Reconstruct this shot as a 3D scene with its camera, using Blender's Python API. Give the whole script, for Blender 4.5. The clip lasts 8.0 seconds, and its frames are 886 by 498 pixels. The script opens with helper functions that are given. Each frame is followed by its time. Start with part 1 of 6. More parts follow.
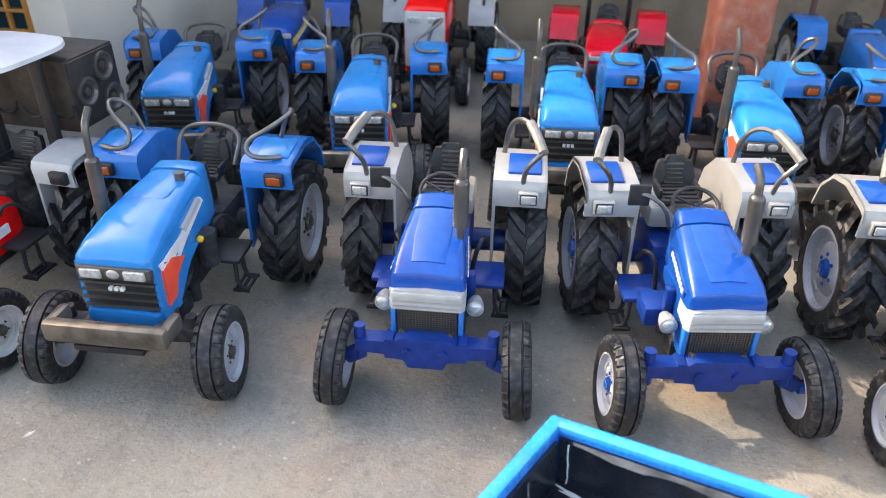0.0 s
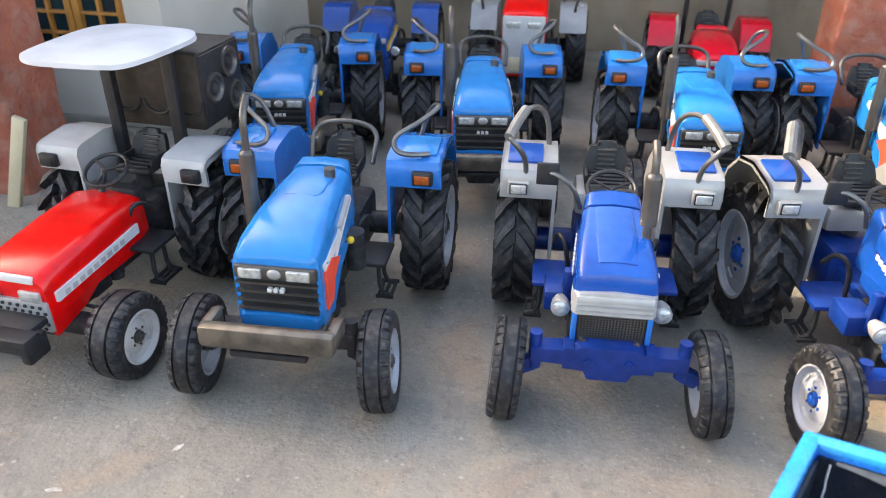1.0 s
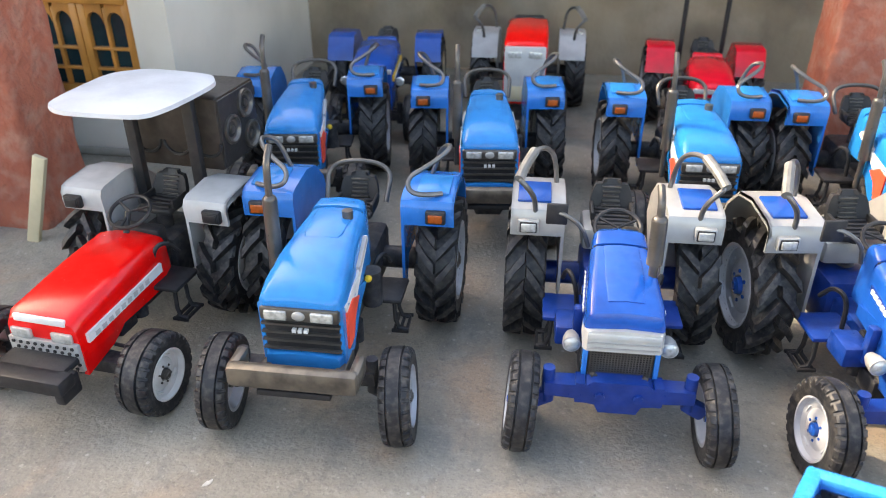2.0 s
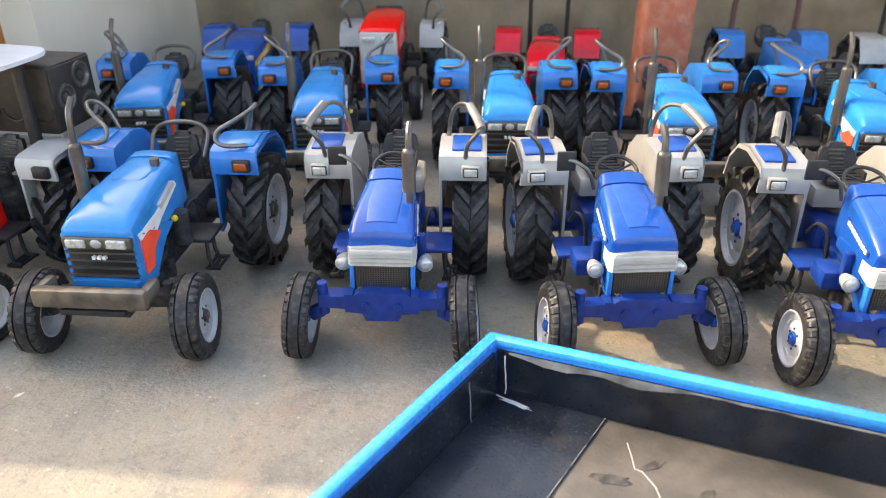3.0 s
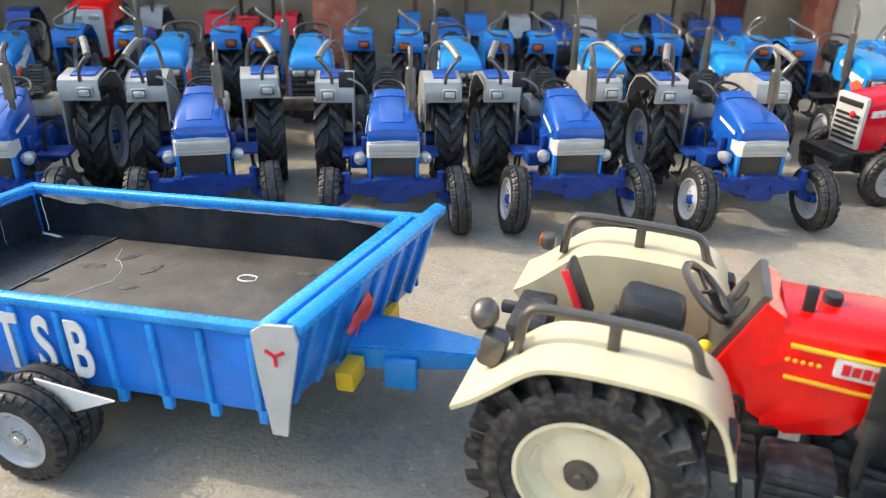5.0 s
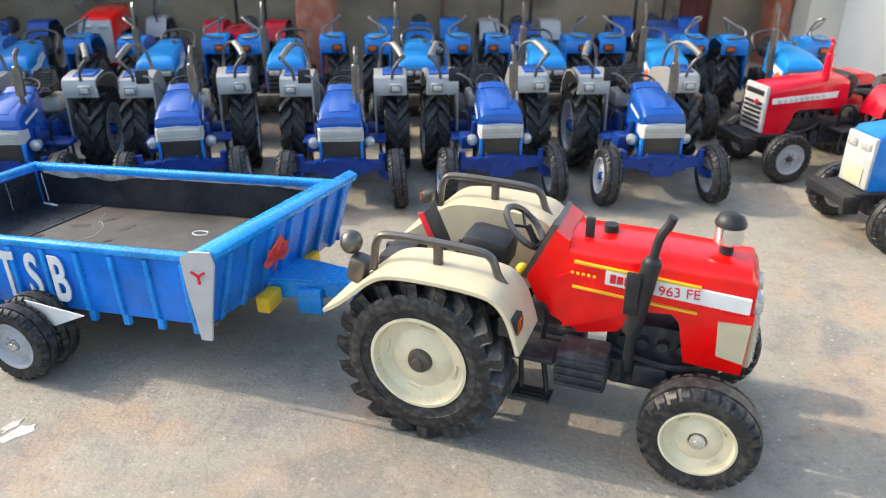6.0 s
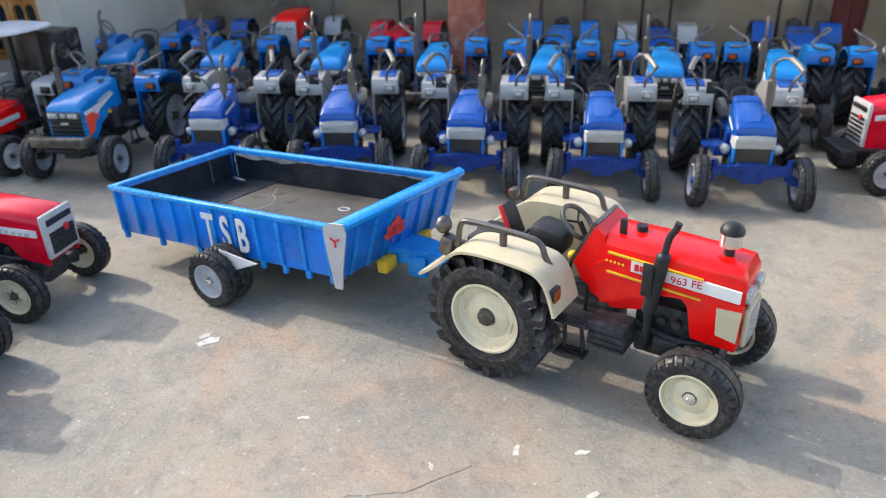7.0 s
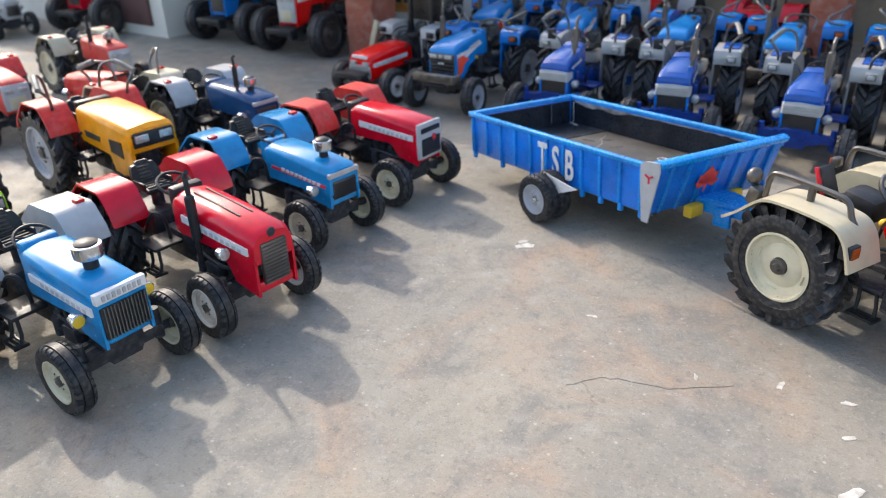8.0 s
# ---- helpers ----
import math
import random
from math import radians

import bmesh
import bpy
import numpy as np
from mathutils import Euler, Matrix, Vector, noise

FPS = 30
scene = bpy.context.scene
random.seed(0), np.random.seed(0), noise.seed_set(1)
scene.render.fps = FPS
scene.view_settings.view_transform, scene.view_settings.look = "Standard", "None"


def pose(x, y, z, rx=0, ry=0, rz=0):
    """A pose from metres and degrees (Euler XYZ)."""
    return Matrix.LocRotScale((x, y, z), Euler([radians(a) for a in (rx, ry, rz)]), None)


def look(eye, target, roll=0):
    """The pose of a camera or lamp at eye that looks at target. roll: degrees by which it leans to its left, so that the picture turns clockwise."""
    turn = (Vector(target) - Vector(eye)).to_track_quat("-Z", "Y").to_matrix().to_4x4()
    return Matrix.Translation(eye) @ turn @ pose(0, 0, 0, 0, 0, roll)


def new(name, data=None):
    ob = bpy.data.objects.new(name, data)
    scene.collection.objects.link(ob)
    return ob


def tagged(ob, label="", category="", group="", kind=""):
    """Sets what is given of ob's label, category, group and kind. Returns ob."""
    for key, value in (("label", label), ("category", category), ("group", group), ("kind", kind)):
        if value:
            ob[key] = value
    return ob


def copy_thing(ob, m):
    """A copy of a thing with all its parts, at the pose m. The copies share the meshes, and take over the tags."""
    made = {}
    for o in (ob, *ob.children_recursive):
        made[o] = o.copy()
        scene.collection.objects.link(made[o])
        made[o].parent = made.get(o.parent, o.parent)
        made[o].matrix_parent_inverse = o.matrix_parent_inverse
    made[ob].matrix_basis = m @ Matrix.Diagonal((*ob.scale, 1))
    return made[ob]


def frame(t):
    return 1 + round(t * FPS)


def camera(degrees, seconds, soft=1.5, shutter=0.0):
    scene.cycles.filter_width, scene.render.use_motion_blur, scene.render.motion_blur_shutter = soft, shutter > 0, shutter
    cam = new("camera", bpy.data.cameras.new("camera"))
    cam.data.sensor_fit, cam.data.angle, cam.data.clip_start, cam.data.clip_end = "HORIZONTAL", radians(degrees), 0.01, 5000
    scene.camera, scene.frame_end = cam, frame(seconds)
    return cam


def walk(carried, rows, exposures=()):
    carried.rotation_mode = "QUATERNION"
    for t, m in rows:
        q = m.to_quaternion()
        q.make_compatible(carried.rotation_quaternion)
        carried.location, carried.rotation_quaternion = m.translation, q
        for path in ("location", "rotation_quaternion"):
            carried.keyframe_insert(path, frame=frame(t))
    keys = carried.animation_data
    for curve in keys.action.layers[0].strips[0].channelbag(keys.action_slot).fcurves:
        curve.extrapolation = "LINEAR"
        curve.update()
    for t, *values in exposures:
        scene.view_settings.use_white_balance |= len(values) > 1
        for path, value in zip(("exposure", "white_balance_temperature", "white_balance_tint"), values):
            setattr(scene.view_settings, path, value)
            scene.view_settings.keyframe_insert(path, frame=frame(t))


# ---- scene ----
cam = camera(61.9, 8.0, soft=1.0)
PATH = [
    (0, (0.078, 0.004, 0.392), (-0.189, 1.687, -0.655), 0.6),
    (0.5, (0.008, 0.012, 0.374), (-0.287, 1.706, -0.649), 0.3),
    (1, (-0.037, 0.012, 0.356), (-0.349, 1.721, -0.636), 0.3),
    (1.2, (-0.055, 0.01, 0.352), (-0.377, 1.724, -0.627), 0.2),
    (2.3, (-0.039, -0.014, 0.394), (-0.325, 1.715, -0.571), -0.4),
    (2.5, (0.0, -0.035, 0.392), (-0.267, 1.701, -0.566), -0.4),
    (3, (0.105, -0.083, 0.367), (-0.088, 1.674, -0.569), -0.3),
    (3.5, (0.201, -0.141, 0.337), (0.109, 1.632, -0.583), 0.3),
    (4, (0.294, -0.167, 0.324), (0.303, 1.619, -0.575), 0.8),
    (4.5, (0.367, -0.235, 0.344), (0.465, 1.561, -0.532), 1.5),
    (5, (0.392, -0.292, 0.321), (0.534, 1.507, -0.54), 1.5),
    (5.2, (0.397, -0.317, 0.307), (0.548, 1.483, -0.551), 1.5),
    (6.3, (0.516, -0.466, 0.362), (0.498, 1.345, -0.486), -0.5),
    (6.5, (0.529, -0.489, 0.379), (0.435, 1.313, -0.484), -0.8),
    (6.7, (0.547, -0.517, 0.395), (0.364, 1.272, -0.48), -1.0),
    (7, (0.562, -0.57, 0.41), (0.204, 1.184, -0.482), -1.5),
    (7.5, (0.579, -0.637, 0.415), (-0.122, 0.997, -0.502), -1.6),
    (8, (0.608, -0.69, 0.402), (-0.481, 0.722, -0.504), -1.9),
]
walk(cam, [(t, look(eye, target, roll)) for t, eye, target, roll in PATH],
     [(0, 2.53, 7700, 12), (2.5, 2.68, 8350, 11), (3.5, 2.36, 8500, 11), (4.5, 2.05, 7500, 7), (5.2, 1.98, 7300, 6), (6.5, 1.82, 6800, 7), (8, 1.57, 6650, 10)])
cam.data.dof.use_dof, cam.data.dof.focus_distance, cam.data.dof.aperture_fstop = True, 0.58, 9.0

# ---------------------------------------------------------------- world, sun, exposure
SUN_EL, SUN_AZ = 36.0, 160.0      # the sun's height, and the way it stands in, from +x towards +y
world = bpy.data.worlds.new("world")
scene.world = world
world.use_nodes = True
wn = world.node_tree
sky = wn.nodes.new("ShaderNodeTexSky")
sky.sky_type, sky.sun_disc = "NISHITA", False
sky.sun_elevation, sky.sun_rotation = radians(SUN_EL), radians(90 - SUN_AZ)
sky.dust_density = 2.5
wn.links.new(sky.outputs[0], wn.nodes["Background"].inputs[0])
wn.nodes["Background"].inputs[1].default_value = 0.15
sun_data = bpy.data.lights.new("sun", "SUN")
sun_data.energy, sun_data.angle, sun_data.color = 1.0, radians(0.6), (1.0, 0.93, 0.82)
sun = new("sun", sun_data)
sun_way = Vector((math.cos(radians(SUN_EL)) * math.cos(radians(SUN_AZ)), math.cos(radians(SUN_EL)) * math.sin(radians(SUN_AZ)), math.sin(radians(SUN_EL))))
sun.matrix_basis = look(sun_way * 5, (0, 0, 0))


# ---------------------------------------------------------------- materials
def shader(name, color, rough=0.4, metal=0.0, coat=0.0, grain=0.08, scale=60.0, bump=0.05, fine=400.0, dust=0.0, second=None, spread=0.0, relief=0.001):
    """A surface whose colour wanders at two scales, with fine relief and, where given, dust in patches."""
    m = bpy.data.materials.new(name)
    m.use_nodes = True
    n, l = m.node_tree.nodes, m.node_tree.links
    b = n["Principled BSDF"]
    co = n.new("ShaderNodeTexCoord")
    big, small = n.new("ShaderNodeTexNoise"), n.new("ShaderNodeTexNoise")
    big.inputs["Scale"].default_value, small.inputs["Scale"].default_value = scale, fine
    big.inputs["Detail"].default_value, small.inputs["Detail"].default_value = 4, 3
    for t in (big, small):
        l.new(co.outputs["Object"], t.inputs["Vector"])
    mix = n.new("ShaderNodeMix")
    mix.data_type = "RGBA"
    c2 = second or [min(1, c * (1 - grain * 3) + 0.0) for c in color]
    mix.inputs[6].default_value, mix.inputs[7].default_value = (*color, 1), (*c2, 1)
    ramp = n.new("ShaderNodeMapRange")
    ramp.inputs[1].default_value, ramp.inputs[2].default_value = 0.42, 0.68
    l.new(big.outputs[0], ramp.inputs[0])
    l.new(ramp.outputs[0], mix.inputs[0])
    out = mix.outputs[2]
    if dust:
        dm = n.new("ShaderNodeMix")
        dm.data_type = "RGBA"
        dm.inputs[7].default_value = (0.42, 0.37, 0.30, 1)
        dr = n.new("ShaderNodeMapRange")
        dr.inputs[1].default_value, dr.inputs[2].default_value, dr.inputs[4].default_value = 0.45, 0.75, dust
        dn = n.new("ShaderNodeTexNoise")
        dn.inputs["Scale"].default_value, dn.inputs["Detail"].default_value = scale * 2.3, 6
        l.new(co.outputs["Object"], dn.inputs["Vector"])
        l.new(dn.outputs[0], dr.inputs[0])
        l.new(dr.outputs[0], dm.inputs[0])
        l.new(out, dm.inputs[6])
        out = dm.outputs[2]
    if spread:
        info, hsv, mr = n.new("ShaderNodeObjectInfo"), n.new("ShaderNodeHueSaturation"), n.new("ShaderNodeMapRange")
        mr.inputs[3].default_value, mr.inputs[4].default_value = 1 - spread, 1 + spread
        l.new(info.outputs["Random"], mr.inputs[0])
        l.new(mr.outputs[0], hsv.inputs["Value"])
        l.new(out, hsv.inputs["Color"])
        out = hsv.outputs[0]
    l.new(out, b.inputs["Base Color"])
    rr = n.new("ShaderNodeMapRange")
    rr.inputs[3].default_value, rr.inputs[4].default_value = max(0.02, rough - 0.08), min(1, rough + 0.12)
    l.new(small.outputs[0], rr.inputs[0])
    l.new(rr.outputs[0], b.inputs["Roughness"])
    b.inputs["Metallic"].default_value = metal
    b.inputs["Coat Weight"].default_value = coat
    b.inputs["Coat Roughness"].default_value = 0.12
    b.inputs["Specular IOR Level"].default_value = 0.32
    bp = n.new("ShaderNodeBump")
    bp.inputs["Strength"].default_value, bp.inputs["Distance"].default_value = bump, relief
    l.new(small.outputs[0], bp.inputs["Height"])
    l.new(bp.outputs[0], b.inputs["Normal"])
    return m


ROYAL = shader("royal_blue_plastic", (0.002, 0.066, 0.32), 0.2, coat=0.22, grain=0.06, bump=0.01, dust=0.015)
ROYAL_DARK = shader("royal_blue_casting", (0.002, 0.034, 0.21), 0.3, grain=0.1, bump=0.1, dust=0.03)
AZURE = shader("azure_plastic", (0.002, 0.185, 0.50), 0.2, coat=0.22, grain=0.05, bump=0.01, dust=0.015)
AZURE_DEEP = shader("azure_plastic_dull", (0.004, 0.155, 0.50), 0.21, coat=0.22, grain=0.06, bump=0.05, dust=0.03)
NAVY = shader("navy_plastic", (0.014, 0.065, 0.165), 0.21, coat=0.22, grain=0.08, bump=0.01, dust=0.015)
STEELBLUE = shader("steel_blue_plastic", (0.008, 0.235, 0.50), 0.21, coat=0.22, grain=0.07, bump=0.01, dust=0.015)
RED = shader("red_plastic", (0.80, 0.004, 0.004), 0.21, coat=0.22, grain=0.05, bump=0.01, dust=0.015)
CRIMSON = shader("crimson_plastic", (0.62, 0.003, 0.02), 0.21, coat=0.22, grain=0.06, bump=0.01, dust=0.015)
FADED = shader("faded_red_plastic", (0.66, 0.035, 0.025), 0.4, coat=0.1, grain=0.08, bump=0.06, dust=0.15)
YELLOW = shader("golden_yellow_plastic", (0.93, 0.34, 0.003), 0.3, coat=0.2, grain=0.06, bump=0.04, dust=0.01)
LIME = shader("lime_plastic", (0.28, 0.55, 0.03), 0.35, grain=0.06, bump=0.05)
CREAM = shader("cream_plastic", (0.52, 0.45, 0.30), 0.35, coat=0.15, grain=0.04, bump=0.04, dust=0.08)
WHITE = shader("white_plastic", (0.40, 0.40, 0.395), 0.35, coat=0.15, grain=0.05, bump=0.04, dust=0.1)
SILVER = shader("silver_paint", (0.37, 0.365, 0.35), 0.32, metal=0.3, grain=0.04, bump=0.02)
BAND = shader("pearl_white_band", (0.46, 0.46, 0.44), 0.3, metal=0.2, grain=0.05, bump=0.04)
CHROME = shader("chrome", (0.72, 0.72, 0.70), 0.16, metal=0.9, grain=0.05, bump=0.03)
GUNMETAL = shader("gunmetal_plastic", (0.12, 0.11, 0.10), 0.3, metal=0.6, grain=0.1, bump=0.05)
GRIP = shader("dull_grey_sleeve", (0.20, 0.195, 0.18), 0.45, metal=0.2, grain=0.1, bump=0.1, dust=0.1)
PEWTER = shader("pewter_tube", (0.16, 0.155, 0.15), 0.3, metal=0.7, grain=0.1, bump=0.04)
BRONZE = shader("scuffed_bronze_plastic", (0.17, 0.145, 0.115), 0.32, metal=0.5, grain=0.14, bump=0.06, second=(0.07, 0.062, 0.055))
BLACK = shader("black_plastic", (0.018, 0.018, 0.020), 0.42, grain=0.1, bump=0.12, dust=0.03)
CHASSIS = shader("black_casting", (0.024, 0.025, 0.030), 0.5, grain=0.15, bump=0.25, dust=0.12)
RUBBER = shader("tyre_rubber", (0.017, 0.0175, 0.020), 0.44, grain=0.12, scale=90, bump=0.15, dust=0.14)
RIM_GREY = shader("grey_wheel_plastic", (0.42, 0.43, 0.45), 0.38, metal=0.15, grain=0.06, bump=0.05, dust=0.15)
RIM_CREAM = shader("cream_wheel_plastic", (0.62, 0.55, 0.38), 0.38, grain=0.05, bump=0.05, dust=0.15)
RIM_WHITE = shader("white_wheel_plastic", (0.62, 0.61, 0.58), 0.4, grain=0.05, bump=0.05, dust=0.12)
LAMP = shader("lamp_lens", (0.52, 0.52, 0.49), 0.12, metal=0.35, grain=0.12, scale=300, bump=0.2)
AMBER = shader("amber_lens", (0.36, 0.075, 0.015), 0.2, grain=0.1, scale=300, bump=0.2)
REDLENS = shader("red_lens", (0.6, 0.03, 0.02), 0.2, grain=0.1, scale=300, bump=0.2)
DECAL_WHITE = shader("white_sticker", (0.66, 0.65, 0.63), 0.4, grain=0.05)
DECAL_ORANGE = shader("orange_sticker", (0.86, 0.085, 0.045), 0.4, grain=0.05)
DECAL_RED = shader("red_sticker", (0.62, 0.02, 0.03), 0.4, grain=0.05)
DECAL_YELLOW = shader("yellow_sticker", (0.72, 0.45, 0.03), 0.4, grain=0.05)
DECAL_GREY = shader("grey_print", (0.42, 0.40, 0.38), 0.45, grain=0.05)
BROWNBOX = shader("brown_black_board", (0.035, 0.027, 0.022), 0.45, grain=0.15, bump=0.1, dust=0.04)
BED = shader("black_bed_paint", (0.010, 0.015, 0.024), 0.28, coat=0.15, grain=0.2, scale=25, bump=0.3, dust=0.04)
BEDFLOOR = shader("dusty_bed_floor", (0.074, 0.068, 0.062), 0.6, grain=0.15, scale=18, bump=0.3, dust=0.12)
SMUDGE = shader("dark_smudge", (0.048, 0.045, 0.042), 0.65, grain=0.3, scale=60, bump=0.2, dust=0.2)
SCRAPED = shader("scraped_grey_paint", (0.27, 0.26, 0.25), 0.6, grain=0.3, scale=60, bump=0.4, second=(0.10, 0.10, 0.10))
CART_BLUE = shader("bright_blue_enamel", (0.004, 0.26, 0.68), 0.25, coat=0.3, grain=0.08, scale=30, bump=0.15, dust=0.05)
CART_ROYAL = shader("royal_blue_enamel", (0.003, 0.175, 0.66), 0.28, coat=0.3, grain=0.1, scale=30, bump=0.15, dust=0.03)
CART_RIB = shader("mid_blue_enamel", (0.004, 0.235, 0.68), 0.27, coat=0.25, grain=0.1, scale=30, bump=0.15, dust=0.05)
PILLAR = shader("red_sandstone", (0.37, 0.115, 0.068), 0.85, grain=0.1, scale=22, bump=1.0, fine=110, second=(0.29, 0.085, 0.052), dust=0.28, relief=0.004)
PLASTER = shader("white_plaster", (0.62, 0.58, 0.51), 0.85, grain=0.05, scale=7, bump=0.35, fine=160)
# Plaster whitened so that strong sun on the yard wall sits in its colour
PLASTER_SUNLIT = shader("white_plaster_sunlit", (0.80, 0.79, 0.75), 0.85, grain=0.03, scale=7, bump=0.3, fine=160)
DADO = shader("grey_cement_skirting", (0.34, 0.32, 0.28), 0.9, grain=0.1, scale=12, bump=0.5, fine=140)
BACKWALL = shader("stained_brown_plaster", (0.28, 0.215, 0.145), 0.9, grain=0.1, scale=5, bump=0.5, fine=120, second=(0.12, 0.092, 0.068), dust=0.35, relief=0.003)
WOOD = shader("orange_varnished_wood", (0.50, 0.22, 0.05), 0.4, coat=0.2, grain=0.12, scale=20, bump=0.2)
DARKGLASS = shader("dark_window_glass", (0.012, 0.035, 0.045), 0.08, grain=0.1, bump=0.02)
MAROON = shader("maroon_door_paint", (0.11, 0.022, 0.02), 0.5, grain=0.1, scale=15, bump=0.2)
BROWNSTONE = shader("brown_panel", (0.10, 0.05, 0.045), 0.6, grain=0.1, scale=20, bump=0.2)

CANOPY = shader("white_card", (0.52, 0.52, 0.53), 0.45, grain=0.06, scale=25, bump=0.1)
FLECK = shader("dried_lime", (0.60, 0.56, 0.50), 0.9, grain=0.12, scale=120, bump=0.4, second=(0.36, 0.33, 0.29))


def concrete():
    """Trowelled concrete: grey with ochre patches, pale spalls, pebble specks and pitted relief."""
    m = bpy.data.materials.new("worn_concrete")
    m.use_nodes = True
    n, l = m.node_tree.nodes, m.node_tree.links
    b = n["Principled BSDF"]
    co = n.new("ShaderNodeTexCoord")

    def tex(kind, scale, detail=5, dist=0.0, rough=0.55):
        t = n.new(kind)
        t.inputs["Scale"].default_value = scale
        if kind == "ShaderNodeTexNoise":
            t.inputs["Detail"].default_value, t.inputs["Distortion"].default_value, t.inputs["Roughness"].default_value = detail, dist, rough
        l.new(co.outputs["Object"], t.inputs["Vector"])
        return t.outputs[0]

    def span(src, a, z, lo=0.0, hi=1.0):
        r = n.new("ShaderNodeMapRange")
        for i, v in enumerate((a, z, lo, hi), 1):
            r.inputs[i].default_value = v
        l.new(src, r.inputs[0])
        return r.outputs[0]

    def blend(fac, a, c):
        x = n.new("ShaderNodeMix")
        x.data_type = "RGBA"
        l.new(fac, x.inputs[0])
        if isinstance(a, tuple):
            x.inputs[6].default_value = (*a, 1)
        else:
            l.new(a, x.inputs[6])
        x.inputs[7].default_value = (*c, 1)
        return x.outputs[2]

    base = blend(span(tex("ShaderNodeTexNoise", 3.2, 7, 0.5), 0.38, 0.66), (0.291, 0.260, 0.204), (0.209, 0.192, 0.162))
    base = blend(span(tex("ShaderNodeTexNoise", 6.5, 8, 1.2), 0.52, 0.70, 0, 0.6), base, (0.365, 0.242, 0.157))
    base = blend(span(tex("ShaderNodeTexNoise", 15, 8, 0.6, 0.65), 0.50, 0.66, 0, 0.65), base, (0.144, 0.141, 0.132))
    base = blend(span(tex("ShaderNodeTexNoise", 42, 7, 0.3, 0.7), 0.54, 0.70, 0, 0.65), base, (0.322, 0.295, 0.252))
    base = blend(span(tex("ShaderNodeTexNoise", 90, 6, 0, 0.7), 0.52, 0.70, 0, 0.5), base, (0.109, 0.104, 0.094))
    base = blend(span(tex("ShaderNodeTexNoise", 230, 4, 0, 0.7), 0.54, 0.68, 0, 0.3), base, (0.435, 0.392, 0.322))
    base = blend(span(tex("ShaderNodeTexNoise", 520, 3), 0.55, 0.68, 0, 0.28), base, (0.096, 0.088, 0.077))
    base = blend(span(tex("ShaderNodeTexNoise", 26, 9, 0.2, 0.8), 0.66, 0.69, 0, 0.9), base, (0.539, 0.484, 0.400))
    base = blend(span(tex("ShaderNodeTexVoronoi", 60), 0.10, 0.07, 0, 0.4), base, (0.522, 0.484, 0.418))
    base = blend(span(tex("ShaderNodeTexVoronoi", 130), 0.10, 0.06, 0, 0.4), base, (0.487, 0.440, 0.383))
    base = blend(span(tex("ShaderNodeTexVoronoi", 95), 0.10, 0.07, 0, 0.3), base, (0.061, 0.057, 0.052))
    l.new(base, b.inputs["Base Color"])
    l.new(span(tex("ShaderNodeTexNoise", 30), 0.3, 0.7, 0.55, 0.9), b.inputs["Roughness"])
    add = n.new("ShaderNodeMath")
    add.operation = "ADD"
    l.new(span(tex("ShaderNodeTexNoise", 260, 4), 0.2, 0.8, 0, 0.7), add.inputs[0])
    l.new(span(tex("ShaderNodeTexNoise", 40, 8, 0.3, 0.7), 0.2, 0.8, 0, 0.7), add.inputs[1])
    bp = n.new("ShaderNodeBump")
    bp.inputs["Strength"].default_value, bp.inputs["Distance"].default_value = 0.5, 0.0022
    l.new(add.outputs[0], bp.inputs["Height"])
    l.new(bp.outputs[0], b.inputs["Normal"])
    return m


CONCRETE = concrete()


# ---------------------------------------------------------------- mesh helpers
def finish(name, bm, material, sharp=35):
    me = bpy.data.meshes.new(name)
    bmesh.ops.recalc_face_normals(bm, faces=bm.faces)
    bm.to_mesh(me)
    bm.free()
    me.materials.append(material)
    me.shade_smooth()
    me.set_sharp_from_angle(angle=radians(sharp))
    return me


def part(name, bm, material, parent, label="", at=None):
    """One mesh object under a thing or a part."""
    ob = new(name, bm if isinstance(bm, bpy.types.Mesh) else finish(name, bm, material))
    ob.parent = parent
    if at is not None:
        ob.matrix_basis = at
    return tagged(ob, label)


def thing(name, label, category, at, group="", kind=""):
    ob = new(name)
    ob.empty_display_size = 0.02
    ob.matrix_basis = at
    return tagged(ob, label, category, group, kind)


def solid(name, bm, material, label, category="", kind="structure", group=""):
    return tagged(new(name, finish(name, bm, material)), label, category, group, kind)


def mesh():
    return bmesh.new()


def box(bm, c, s, bevel=0.0, turn=None):
    """A box with its middle at c, sizes s; bevel rounds its edges; turn is a rotation about its middle."""
    m = Matrix.Translation(c) @ (turn or Matrix.Identity(4)) @ Matrix.Diagonal((*s, 1))
    vs = bmesh.ops.create_cube(bm, size=1, matrix=m)["verts"]
    if bevel:
        es = {e for v in vs for e in v.link_edges}
        bmesh.ops.bevel(bm, geom=list(es), offset=min(bevel, 0.49 * min(s)), segments=2, affect="EDGES", profile=0.5)
    return bm


def rod(bm, a, b, r, r2=None, seg=14):
    """A round bar from a to b."""
    a, b = Vector(a), Vector(b)
    q = (b - a).to_track_quat("Z", "Y").to_matrix().to_4x4()
    bmesh.ops.create_cone(bm, cap_ends=True, segments=seg, radius1=r, radius2=r if r2 is None else r2, depth=(b - a).length, matrix=Matrix.Translation((a + b) / 2) @ q)
    return bm


def ball(bm, c, r, s=(1, 1, 1), u=14, v=9):
    bmesh.ops.create_uvsphere(bm, u_segments=u, v_segments=v, radius=r, matrix=Matrix.Translation(c) @ Matrix.Diagonal((*s, 1)))
    return bm


